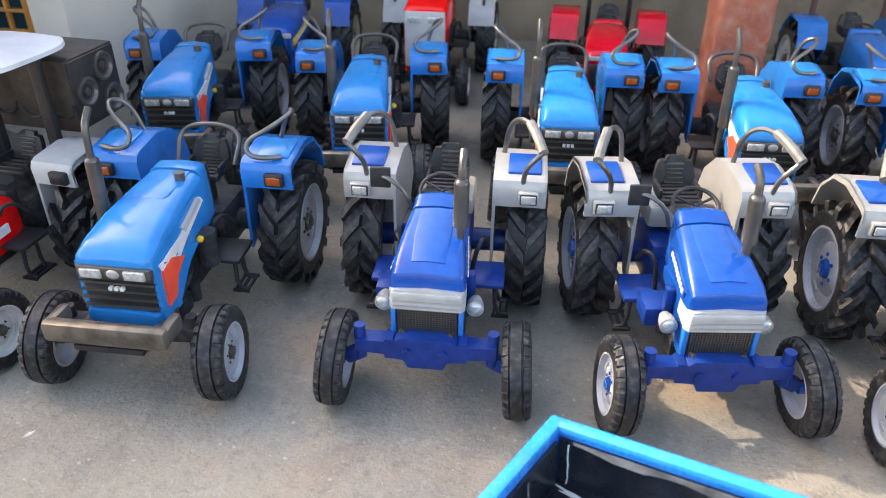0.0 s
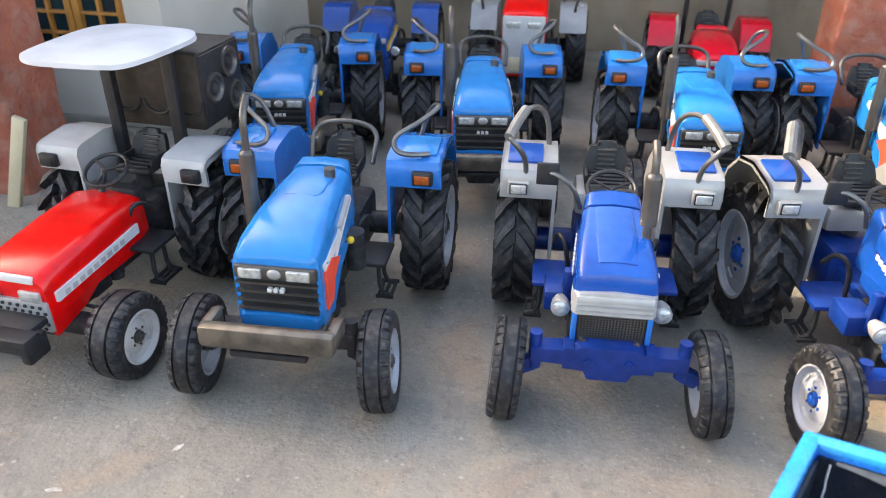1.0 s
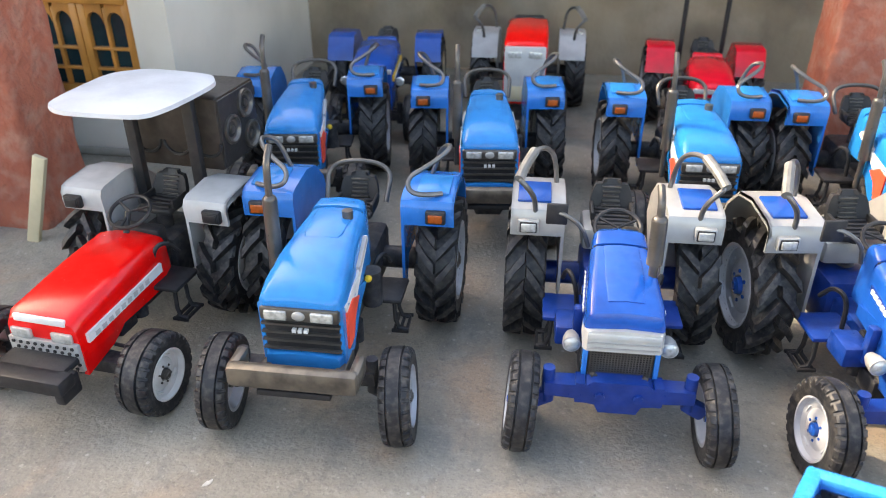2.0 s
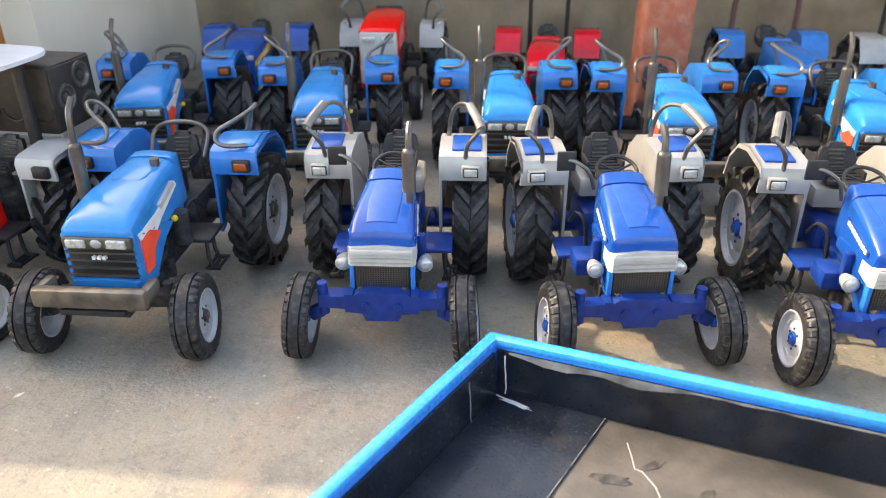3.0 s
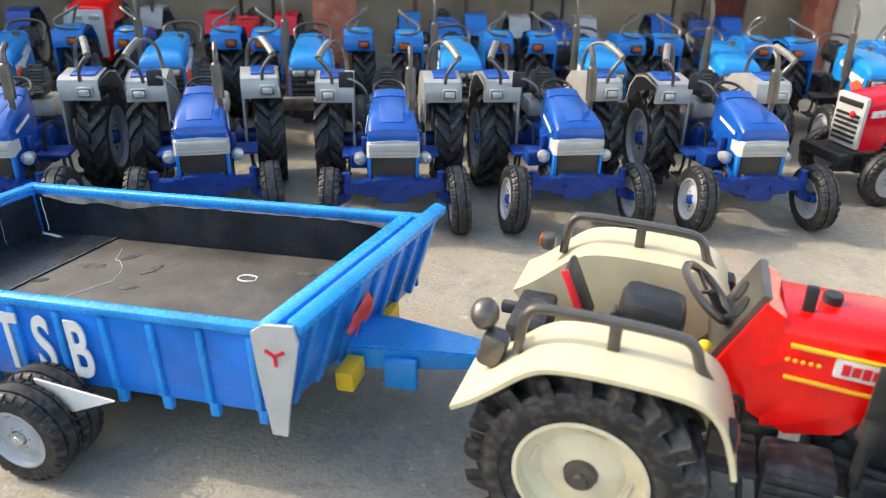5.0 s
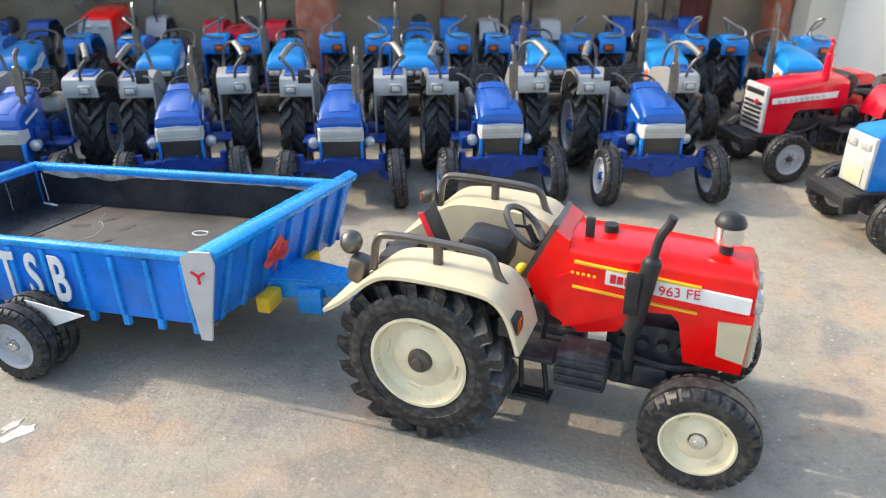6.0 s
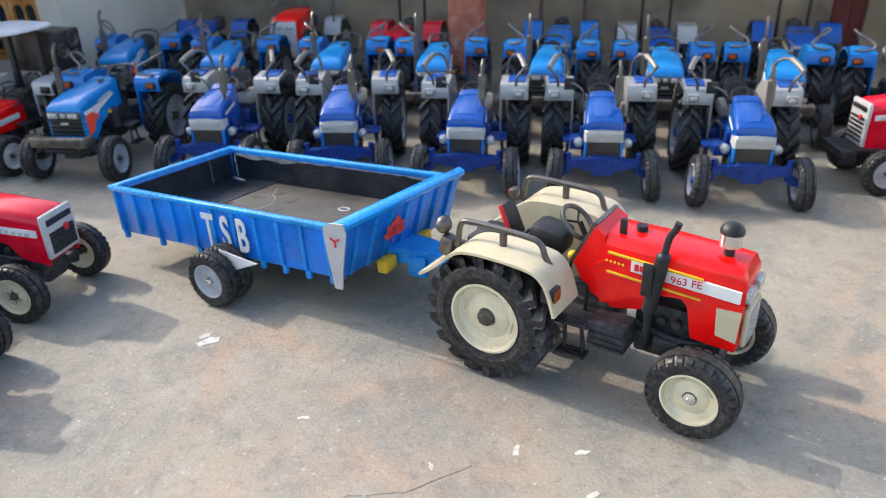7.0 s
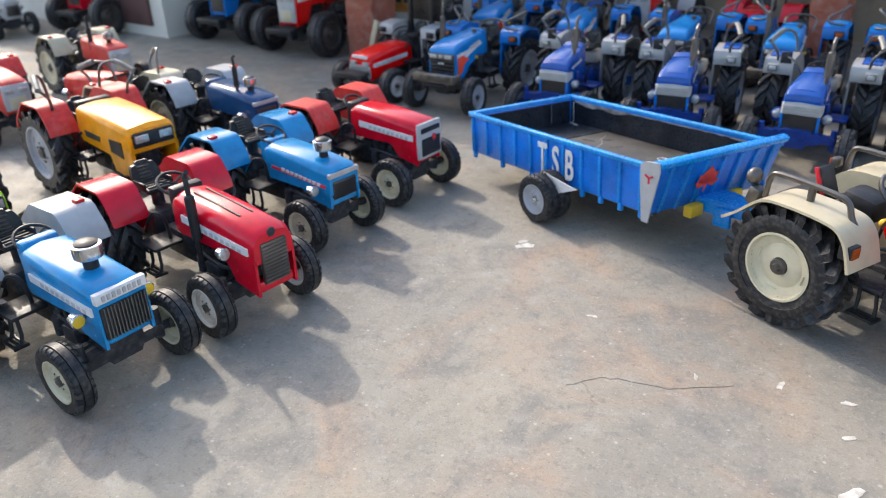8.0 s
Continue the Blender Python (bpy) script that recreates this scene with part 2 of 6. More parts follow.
def pipe(bm, pts, r, seg=9, smooth=3):
    """A bent tube along pts, with the corners rounded by cutting them."""
    p = [Vector(x) for x in pts]
    for _ in range(smooth):
        q = [p[0]]
        for i in range(len(p) - 1):
            q += [p[i].lerp(p[i + 1], 0.25), p[i].lerp(p[i + 1], 0.75)]
        p = q + [p[-1]]
    rings, up = [], None
    for i, c in enumerate(p):
        d = (p[min(i + 1, len(p) - 1)] - p[max(i - 1, 0)]).normalized()
        up = d.orthogonal() if up is None else (up - d * up.dot(d))
        up.normalize()
        side = d.cross(up)
        rings.append([bm.verts.new(c + (up * math.cos(k * math.tau / seg) + side * math.sin(k * math.tau / seg)) * r) for k in range(seg)])
    for a, b in zip(rings, rings[1:]):
        for k in range(seg):
            bm.faces.new((a[k], a[(k + 1) % seg], b[(k + 1) % seg], b[k]))
    bm.faces.new(rings[0][::-1])
    bm.faces.new(rings[-1])
    return bm


def lathe(bm, profile, seg=40, at=None):
    """Turns (radius, x) pairs about the x axis."""
    at = at or Matrix.Identity(4)
    rings = []
    for r, x in profile:
        if r < 1e-6:
            rings.append([bm.verts.new(at @ Vector((x, 0, 0)))])
        else:
            rings.append([bm.verts.new(at @ Vector((x, r * math.cos(k * math.tau / seg), r * math.sin(k * math.tau / seg)))) for k in range(seg)])
    for a, b in zip(rings, rings[1:]):
        for k in range(seg):
            j = (k + 1) % seg
            if len(a) == 1 and len(b) > 1:
                bm.faces.new((a[0], b[j], b[k]))
            elif len(b) == 1 and len(a) > 1:
                bm.faces.new((a[k], a[j], b[0]))
            elif len(a) > 1:
                bm.faces.new((a[k], a[j], b[j], b[k]))
    return bm


def loft(bm, sections, n=6):
    """A closed shell through arched sections (y, half width at foot, foot z, top z, shoulder radius, half width at shoulder)."""
    rings = []
    for y, w, zb, zt, r, ws in sections:
        r = min(r, ws * 0.98, (zt - zb) * 0.95)
        pts = [(-w, zb)]
        for k in range(n + 1):
            a = math.pi - k * math.pi / 2 / n
            pts.append((-ws + r + r * math.cos(a), zt - r + r * math.sin(a)))
        pts.append((0, zt + 0.06 * ws))
        pts += [(-x, z) for x, z in pts[-2::-1]]
        rings.append([bm.verts.new((x, y, z)) for x, z in pts])
    for a, b in zip(rings, rings[1:]):
        for k in range(len(a) - 1):
            bm.faces.new((a[k], a[k + 1], b[k + 1], b[k]))
        bm.faces.new((a[-1], a[0], b[0], b[-1]))
    bm.faces.new(rings[0])
    bm.faces.new(rings[-1][::-1])
    return bm


def slab(bm, outline, x0, x1):
    """A plate: an outline in (y, z), from x0 to x1."""
    a = [bm.verts.new((x0, y, z)) for y, z in outline]
    b = [bm.verts.new((x1, y, z)) for y, z in outline]
    bm.faces.new(a)
    bm.faces.new(b[::-1])
    for k in range(len(a)):
        j = (k + 1) % len(a)
        bm.faces.new((a[k], b[k], b[j], a[j]))
    return bm


def shell(bm, line, x0, x1, t):
    """A bent sheet: a line in (y, z), from x0 to x1, of thickness t to the line's inside."""
    inner = []
    for i, (y, z) in enumerate(line):
        a, b = line[max(i - 1, 0)], line[min(i + 1, len(line) - 1)]
        d = Vector((b[0] - a[0], b[1] - a[1])).normalized()
        inner.append((y + d.y * t, z - d.x * t))
    return slab(bm, list(line) + inner[::-1], x0, x1)


def decal(s, outline, hx):
    """A thin sticker on side s of a hood: an outline in (y, z) laid on the half width hx(y)."""
    bm = mesh()
    a = [bm.verts.new((s * (hx(y) + 0.0006), y, z)) for y, z in outline]
    b = [bm.verts.new((s * (hx(y) - 0.0025), y, z)) for y, z in outline]
    bm.faces.new(a)
    bm.faces.new(b[::-1])
    for k in range(len(a)):
        j = (k + 1) % len(a)
        bm.faces.new((a[k], b[k], b[j], a[j]))
    return bm


def rounded(line, times=2):
    """A polyline with its corners cut."""
    for _ in range(times):
        q = [line[0]]
        for (ya, za), (yb, zb) in zip(line, line[1:]):
            q += [(ya * 0.75 + yb * 0.25, za * 0.75 + zb * 0.25), (ya * 0.25 + yb * 0.75, za * 0.25 + zb * 0.75)]
        line = q + [line[-1]]
    return line


def tuck(owner, names, d, y1, wide=1.0, lift=0.0):
    """Draws the named parts of a tractor back by d at the nose and up by lift, fading out at y1, and scales their width."""
    done = set()
    for c in owner.children_recursive:
        if c.name.split(".")[0] in names and c.data not in done:
            done.add(c.data)
            for v in c.data.vertices:
                v.co.x *= wide
                if v.co.y < y1:
                    f = min(1.0, (y1 - v.co.y) / (y1 + 0.02))
                    v.co.y, v.co.z = v.co.y + d * f, v.co.z + lift * f


# ---------------------------------------------------------------- wheels
MESHES = {}


def kept(key, make):
    if key not in MESHES:
        MESHES[key] = make()
    return MESHES[key]


def skin(bm, rows, angles):
    """A closed tread: rows of (x, [radius by column], shift of angle), joined round."""
    n = len(angles)
    rings = [[bm.verts.new((x, r[k % len(r)] * math.cos(angles[k] + d), r[k % len(r)] * math.sin(angles[k] + d))) for k in range(n)] for x, r, d in rows]
    for a, b in zip(rings, rings[1:]):
        for k in range(n):
            bm.faces.new((a[k], a[(k + 1) % n], b[(k + 1) % n], b[k]))
    return bm


def lug_tyre(R, W, deep, count=15, q=0.56):
    """A drive tyre with chevron bars, the bars of its two halves in turn."""
    h, rim, base = W / 2, R * q, R - deep
    mid = (rim + base) / 2
    cuts = (0.0, 0.05, 0.40, 0.45, 0.5, 0.55, 0.90, 0.95)
    angles = [(k + c) * math.tau / count for k in range(count) for c in cuts]
    flat = lambda r: [r]
    lug = lambda hi, lo, side: [hi if (i in (1, 2)) == (side > 0) and i in (1, 2, 5, 6) else lo for i in range(8)]
    skew = 0.34
    rows = [(-h * 0.72, flat(rim), 0), (-h * 0.86, flat(rim * 1.05), 0), (-h * 0.98, flat(mid), 0), (-h * 0.95, lug(base * 0.985, base * 0.93, -1), -skew * 0.35), (-h, lug(R * 0.965, base * 0.95, -1), -skew * 0.35),
            (-h * 0.9, lug(R * 0.985, base * 0.985, -1), -skew * 0.25), (-h * 0.5, lug(R, base, -1), skew * 0.25), (-h * 0.06, lug(R, base, -1), skew * 0.7), (0, flat(base), skew * 0.75)]
    rows += [(h * 0.06, lug(R, base, 1), skew * 0.7), (h * 0.5, lug(R, base, 1), skew * 0.25), (h * 0.9, lug(R * 0.985, base * 0.985, 1), -skew * 0.25), (h, lug(R * 0.965, base * 0.95, 1), -skew * 0.35),
             (h * 0.95, lug(base * 0.985, base * 0.93, 1), -skew * 0.35), (h * 0.98, flat(mid), 0), (h * 0.86, flat(rim * 1.05), 0), (h * 0.72, flat(rim), 0)]
    if deep > 0.009:
        rows[3:4] = [(-h * 1.03, flat(base * 0.80), 0), (-h * 1.02, flat(base * 0.93), 0), (-h * 0.94, flat(base * 0.985), 0), (-h * 0.93, lug(base * 1.0, base * 0.985, -1), -skew * 0.35)]
        rows[-4:-3] = [(h * 0.93, lug(base * 1.0, base * 0.985, 1), -skew * 0.35), (h * 0.94, flat(base * 0.985), 0), (h * 1.02, flat(base * 0.93), 0), (h * 1.03, flat(base * 0.80), 0)]
    return finish("tyre", skin(mesh(), rows, angles), RUBBER, 28)


def rib_tyre(R, W):
    """A steering tyre: a broad middle rib, two grooves and notched, rounded shoulders."""
    h, rim, g = W / 2, R * 0.60, R * 0.945
    count = 28
    angles = [(k + c) * math.tau / count for k in range(count) for c in (0.0, 0.06, 0.66, 0.72)]
    notch = lambda hi, lo: [lo, hi, hi, lo]
    half = [(0.70, [rim], 0), (0.90, [rim * 1.05], 0), (1.0, [R * 0.78], 0), (0.985, [R * 0.86], 0), (0.95, notch(R * 0.925, R * 0.865), 0), (0.84, notch(R * 0.963, R * 0.905), 0), (0.66, notch(R * 0.982, R * 0.955), 0),
            (0.52, [R * 0.986], 0), (0.49, [g], 0), (0.40, [g], 0), (0.37, [R * 0.997], 0)]
    rows = [(-h * x, r, d) for x, r, d in half] + [(0, [R], 0)] + [(h * x, r, d) for x, r, d in half[::-1]]
    return finish("tyre", skin(mesh(), rows, angles), RUBBER, 28)


def dish(R, W, material, slots):
    """A pressed wheel disc with its rim flange on the side that x points to."""
    bm = mesh()
    h = W / 2
    lathe(bm, [(R * 0.60, -h * 0.75), (R * 0.62, -h * 0.9), (R * 0.55, -h * 0.86), (R * 0.5, -h * 0.2), (R * 0.2, 0)], 40)
    lathe(bm, [(R * 0.60, h * 0.74), (R * 0.625, h * 0.94), (R * 0.585, h * 0.95), (R * 0.55, h * 0.62), (R * 0.40, h * 0.50), (R * 0.33, h * 0.62), (R * 0.16, h * 0.66),
               (R * 0.15, h * 0.45), (0, h * 0.45)], 40)
    for k in range(slots):
        a = k * math.tau / slots + 0.4
        m = Matrix.Rotation(a, 4, "X")
        box(bm, m @ Vector((h * 0.53, 0, R * 0.45)), (h * 0.22, R * 0.2, R * 0.035), R * 0.015, m)
    return finish("rim", bm, material)


def hub(R, W, material, big):
    bm = mesh()
    h = W / 2
    lathe(bm, [(0, -h * 0.6), (R * 0.14, -h * 0.6), (R * 0.14, h * 0.6), (R * 0.125, h * 0.85), (R * 0.07, h * 0.9), (R * 0.06, h * 1.1 if big else h * 0.95), (0, h * 1.12 if big else h * 0.97)], 18)
    for k in range(0 if big else 6):
        a = k * math.tau / 6
        rod(bm, (h * 0.5, R * 0.22 * math.cos(a), R * 0.22 * math.sin(a)), (h * 0.72, R * 0.22 * math.cos(a), R * 0.22 * math.sin(a)), R * 0.028, seg=6)
    return finish("wheel_hub", bm, material)


def wheel(owner, name, x, y, R, W, kind, rim_mat, hub_mat, steer=0.0, deep=0.008, big=False, count=15, q=0.56, camber=0.0):
    """A wheel at (x, y) of its tractor; its outer face points away from the middle."""
    turn = Matrix.Translation((x, y, R)) @ Matrix.Rotation(math.copysign(radians(camber), -x), 4, "Y") @ Matrix.Rotation(radians(steer) + (0 if x > 0 else math.pi), 4, "Z") @ Matrix.Rotation(random.uniform(0, 1), 4, "X")
    w = part(name, kept(("hub", R, W, hub_mat.name, big), lambda: hub(R, W, hub_mat, big)), None, owner, "", turn)
    part("tyre", kept((kind, R, W, deep, count, q), lambda: lug_tyre(R, W, deep, count, q) if kind == "lug" else rib_tyre(R, W)), None, w)
    part("rim", kept(("rim", R, W, rim_mat.name, q), lambda: dish(R * q / 0.56, W, rim_mat, 4)), None, w, rim_mat.name.replace("_", " "))
    return w


# ---------------------------------------------------------------- tractors
def fender(owner, s, wb, rr, rt, rw, mat, pad, lamp, rail, style):
    """One rear mudguard on side s, with its lamp, rail and, on some, a coloured pad on top."""
    bm = mesh()
    x0, x1 = s * (rt - rw * 0.80), s * (rt + rw * 0.42)
    if style == "cream":
        x0, x1 = s * (rt - rw * 0.66), s * (rt + rw * 0.56)
        top = [(wb + rr * a, rr * c) for a, c in ((-1.13, 1.40), (-1.08, 1.58), (-0.99, 1.82), (-0.86, 1.97), (-0.68, 2.03), (-0.2, 2.06), (0.28, 2.05), (0.5, 1.97), (0.72, 1.77), (0.94, 1.58), (1.1, 1.48))]
        line = rounded(top)
    elif style == "slope":
        top = [(wb + rr * a, rr * c) for a, c in ((-0.86, 1.52), (-0.80, 1.74), (-0.56, 2.08), (-0.46, 2.14), (0.30, 2.14), (0.42, 2.08), (0.86, 1.70), (0.98, 1.46))]
        line = top
    else:
        top = [(wb + rr * a, rr * c) for a, c in ((-0.655, 1.90), (-0.675, 2.18), (-0.62, 2.28), (-0.52, 2.32), (0.06, 2.37), (0.50, 2.27), (0.88, 1.93), (1.02, 1.55))]
        line = top
    x_lo, x_hi = min(x0, x1), max(x0, x1)
    shell(bm, line, x_lo, x_hi, 0.0026)
    foot = rr * (0.75 if style == "cream" else 0.98)
    inner = list(line) + [(wb + rr * 0.5, foot), (wb - rr * 0.35, foot)]
    if style == "box":
        inner = list(line) + [(wb + rr * 0.62, rr * 1.2), (wb - rr * 0.30, rr * 1.25), (wb - rr * 0.46, rr * 0.92), (wb - rr * 0.66, rr * 0.86)]
    slab(bm, inner, min(x0, x0 - s * 0.0025), max(x0, x0 - s * 0.0025))
    if style == "box":
        # a lip folded down along the outer edge
        lip = line[:6]
        slab(bm, lip + [(y + (0.002 if k > 3 else 0.0), z - 0.005) for k, (y, z) in list(enumerate(lip))[:0:-1]], min(x1, x1 - s * 0.002), max(x1, x1 - s * 0.002))
    bmesh.ops.bevel(bm, geom=[e for e in bm.edges if e.is_manifold and e.calc_face_angle(0) > 1.2], offset=0.0009, segments=2, affect="EDGES")
    fd = part("fender", bm, mat, owner)
    xm = (x0 + x1) / 2
    if pad:
        (ya, za), (yb, zb), (yc, zc) = line[3], line[4], line[5]
        bm = mesh()
        a = math.atan2(zb - za, yb - ya)
        box(bm, (xm + s * 0.002, (ya + yb) / 2 + 0.001, (za + zb) / 2 + 0.0006), (abs(x1 - x0) * 0.66, math.hypot(yb - ya, zb - za) * 0.94, 0.003), 0.0012, Matrix.Rotation(a, 4, "X"))
        part("fender_pad", bm, pad, fd, "coloured pad on the fender")
    if lamp and style == "slope":
        part("fender_lamp", box(mesh(), (xm + s * rw * 0.3, line[3][0] + 0.006, line[3][1] + 0.001), (0.010, 0.010, 0.005), 0.0015), lamp, fd, lamp.name.replace("_", " "))
    elif lamp:
        ly, lz = line[1][0] - 0.0022 if style == "box" else line[0][0] - 0.004, rr * 2.07 if style == "box" else rr * 1.88
        lx = xm + s * 0.006
        part("lamp_housing", box(mesh(), (lx, ly + 0.0005, lz), (0.0165, 0.006, 0.0115), 0.0015), SILVER if lamp is LAMP else BLACK, fd)
        part("lamp_bezel", box(mesh(), (lx, ly - 0.0018, lz), (0.0138, 0.003, 0.0092), 0.001), BLACK, fd)
        part("fender_lamp", box(mesh(), (lx, ly - 0.0028, lz), (0.0118, 0.003, 0.0072), 0.001), lamp, fd, lamp.name.replace("_", " "))
    z0 = line[3][1]
    if rail == "hoop":
        pts = [(xm + s * 0.001, wb - rr * 0.60, z0 - 0.006), (xm + s * 0.002, wb - rr * 0.66, z0 + 0.008), (xm + s * 0.008, wb - rr * 0.70, z0 + 0.018), (xm + s * 0.015, wb - rr * 0.70, z0 + 0.025),
               (xm + s * 0.010, wb - rr * 0.46, z0 + 0.032), (xm + s * 0.004, wb - rr * 0.20, z0 + 0.037), (xm - s * 0.005, wb + rr * 0.02, z0 + 0.036), (xm - s * 0.013, wb + rr * 0.14, z0 + 0.026), (xm - s * 0.016, wb + rr * 0.18, z0 - 0.002)]
        part("hand_rail", pipe(mesh(), pts, 0.0021), PEWTER, fd, "bent pewter-grey hand rail")
        part("rail_grip", pipe(mesh(), pts[3:6], 0.0040, 10, 1), GRIP, fd, "thick dull grey grip sleeve")
    elif rail == "curl":
        pts = [(xm + s * 0.010, wb - rr * 0.50, z0 + 0.002), (xm - s * 0.006, wb - rr * 0.64, z0 + 0.003), (xm - s * 0.017, wb - rr * 0.62, z0 + 0.006), (xm - s * 0.018, wb - rr * 0.50, z0 + 0.015),
               (xm - s * 0.004, wb - rr * 0.34, z0 + 0.021), (xm + s * 0.010, wb - rr * 0.16, z0 + 0.029), (xm + s * 0.014, wb + rr * 0.06, z0 + 0.032), (xm + s * 0.004, wb + rr * 0.26, z0 + 0.026), (xm - s * 0.006, wb + rr * 0.30, z0 - 0.004)]
        part("hand_rail", pipe(mesh(), pts, 0.0021), PEWTER, fd, "curled pewter-grey hand rail")
    elif rail == "long":
        xr = xm - s * 0.004
        pts = [(xr, wb - rr * 1.0, rr * 1.55), (xr - s * 0.002, wb - rr * 0.95, rr * 1.8), (xr, wb - rr * 0.76, rr * 2.0), (xr, wb - rr * 0.70, rr * 2.24), (xr, wb - rr * 0.5, rr * 2.29),
               (xr, wb + rr * 0.45, rr * 2.31), (xr, wb + rr * 0.62, rr * 2.26), (xr, wb + rr * 0.66, rr * 1.86)]
        part("hand_rail", pipe(mesh(), pts, 0.0028), GUNMETAL, fd, "grey guard rail")
        part("rail_post", box(mesh(), (xr, wb - rr * 0.1, rr * 2.16), (0.005, 0.006, rr * 0.28), 0.001), GUNMETAL, fd)
    return fd


def seat_and_wheel(owner, wb, z, tan=False, slim=False):
    y = wb - 0.008
    if slim:
        st = part("seat", box(mesh(), (0.004, wb - 0.016, z + 0.008), (0.034, 0.036, 0.026), 0.007, Matrix.Rotation(0.12, 4, "X")), BLACK, owner)
        for k in range(3):
            part("seat_stud", box(mesh(), (-0.008, wb + 0.0035, z + 0.001 + k * 0.006), (0.010, 0.003, 0.0035), 0.001), GUNMETAL, st)
        back = part("backrest", box(mesh(), (0.004, wb + 0.0245, z + 0.016), (0.022, 0.004, 0.036), 0.002, Matrix.Rotation(-0.42, 4, "X")), BLACK, owner)
        part("backrest_edge", box(mesh(), (-0.0075, wb + 0.0255, z + 0.016), (0.0022, 0.0046, 0.036), 0.001, Matrix.Rotation(-0.42, 4, "X")), DECAL_RED, back, "red edge of the backrest")
        part("lift_cover", box(mesh(), (0, wb + 0.05, z - 0.008), (0.046, 0.022, 0.018), 0.003), CHASSIS, owner)
        for s in (-1, 1):
            part("lift_arm", box(mesh(), (s * 0.018, wb + 0.062, z - 0.012), (0.006, 0.022, 0.008), 0.002), CHASSIS, owner)
        part("gear_knob", ball(mesh(), (-0.014, wb - 0.046, z + 0.004), 0.0045), DECAL_YELLOW, owner, "yellow lever knob")
        part("gear_lever", rod(mesh(), (-0.014, wb - 0.046, z + 0.002), (-0.010, wb - 0.038, z - 0.04), 0.0015, seg=6), BLACK, owner)
    else:
        st = part("seat", box(mesh(), (0, y, z), (0.034, 0.030, 0.006), 0.0025), BLACK, owner)
        for k in range(4):
            part("cushion_rib", box(mesh(), (0, y - 0.010 + k * 0.007, z + 0.0034), (0.028, 0.0032, 0.0026), 0.001), BLACK, st)
        for s in (-1, 1):
            part("seat_side", box(mesh(), (s * 0.0162, y + 0.003, z + 0.005), (0.003, 0.024, 0.008), 0.0012), BLACK, st)
        bm = mesh()
        lo, hi = [], []
        for (hw, dz, dy) in ((0.0170, 0.003, 0.0), (0.0170, 0.010, 0.0022), (0.0152, 0.018, 0.0052), (0.0130, 0.0218, 0.0070), (0.0080, 0.0224, 0.0072), (0.0070, 0.0252, 0.0084)):
            lo.append([bm.verts.new((x, y + 0.0155 + dy + d, z + dz)) for x, d in ((-hw, -0.003), (-hw * 0.55, 0), (hw * 0.55, 0), (hw, -0.003), (hw, 0.002), (-hw, 0.002))])
        for a, b in zip(lo, lo[1:]):
            for k in range(6):
                bm.faces.new((a[k], a[(k + 1) % 6], b[(k + 1) % 6], b[k]))
        bm.faces.new(lo[0][::-1])
        bm.faces.new(lo[-1])
        back = part("backrest", bm, BLACK, owner)
        for k in range(5):
            part("backrest_rib", box(mesh(), (0, y + 0.0152 + 0.0013 * k, z + 0.005 + k * 0.0036), (0.016 - 0.0016 * (2 - abs(k - 2)), 0.003, 0.0016), 0.0007), GUNMETAL, back)
    part("seat_post", rod(mesh(), (0, y, z - 0.03), (0, y, z - 0.002), 0.007), CHASSIS, owner)
    c = Vector((0, wb - (0.043 if slim else 0.052), z + (0.030 if slim else 0.014)))
    tilt = Matrix.Rotation(0.75 if slim else 0.45, 4, "X")
    ring = [c + tilt @ Vector((0.0175 * math.cos(a), 0.0175 * math.sin(a), 0)) for a in [k * math.tau / 24 for k in range(25)]]
    sw = part("steering_wheel", pipe(mesh(), ring, 0.0024 if slim else 0.0017, 7, 0), GUNMETAL if slim else BLACK, owner)
    bm = mesh()
    for k in range(3):
        a = k * math.tau / 3 + 0.5
        rod(bm, c, c + tilt @ Vector((0.017 * math.cos(a), 0.017 * math.sin(a), 0)), 0.0011, seg=6)
    rod(bm, c + Vector((0, -0.002, 0.001)), c + Vector((0, -0.02, -0.035)), 0.0025, seg=8)
    part("steering_column", bm, BLACK, sw)


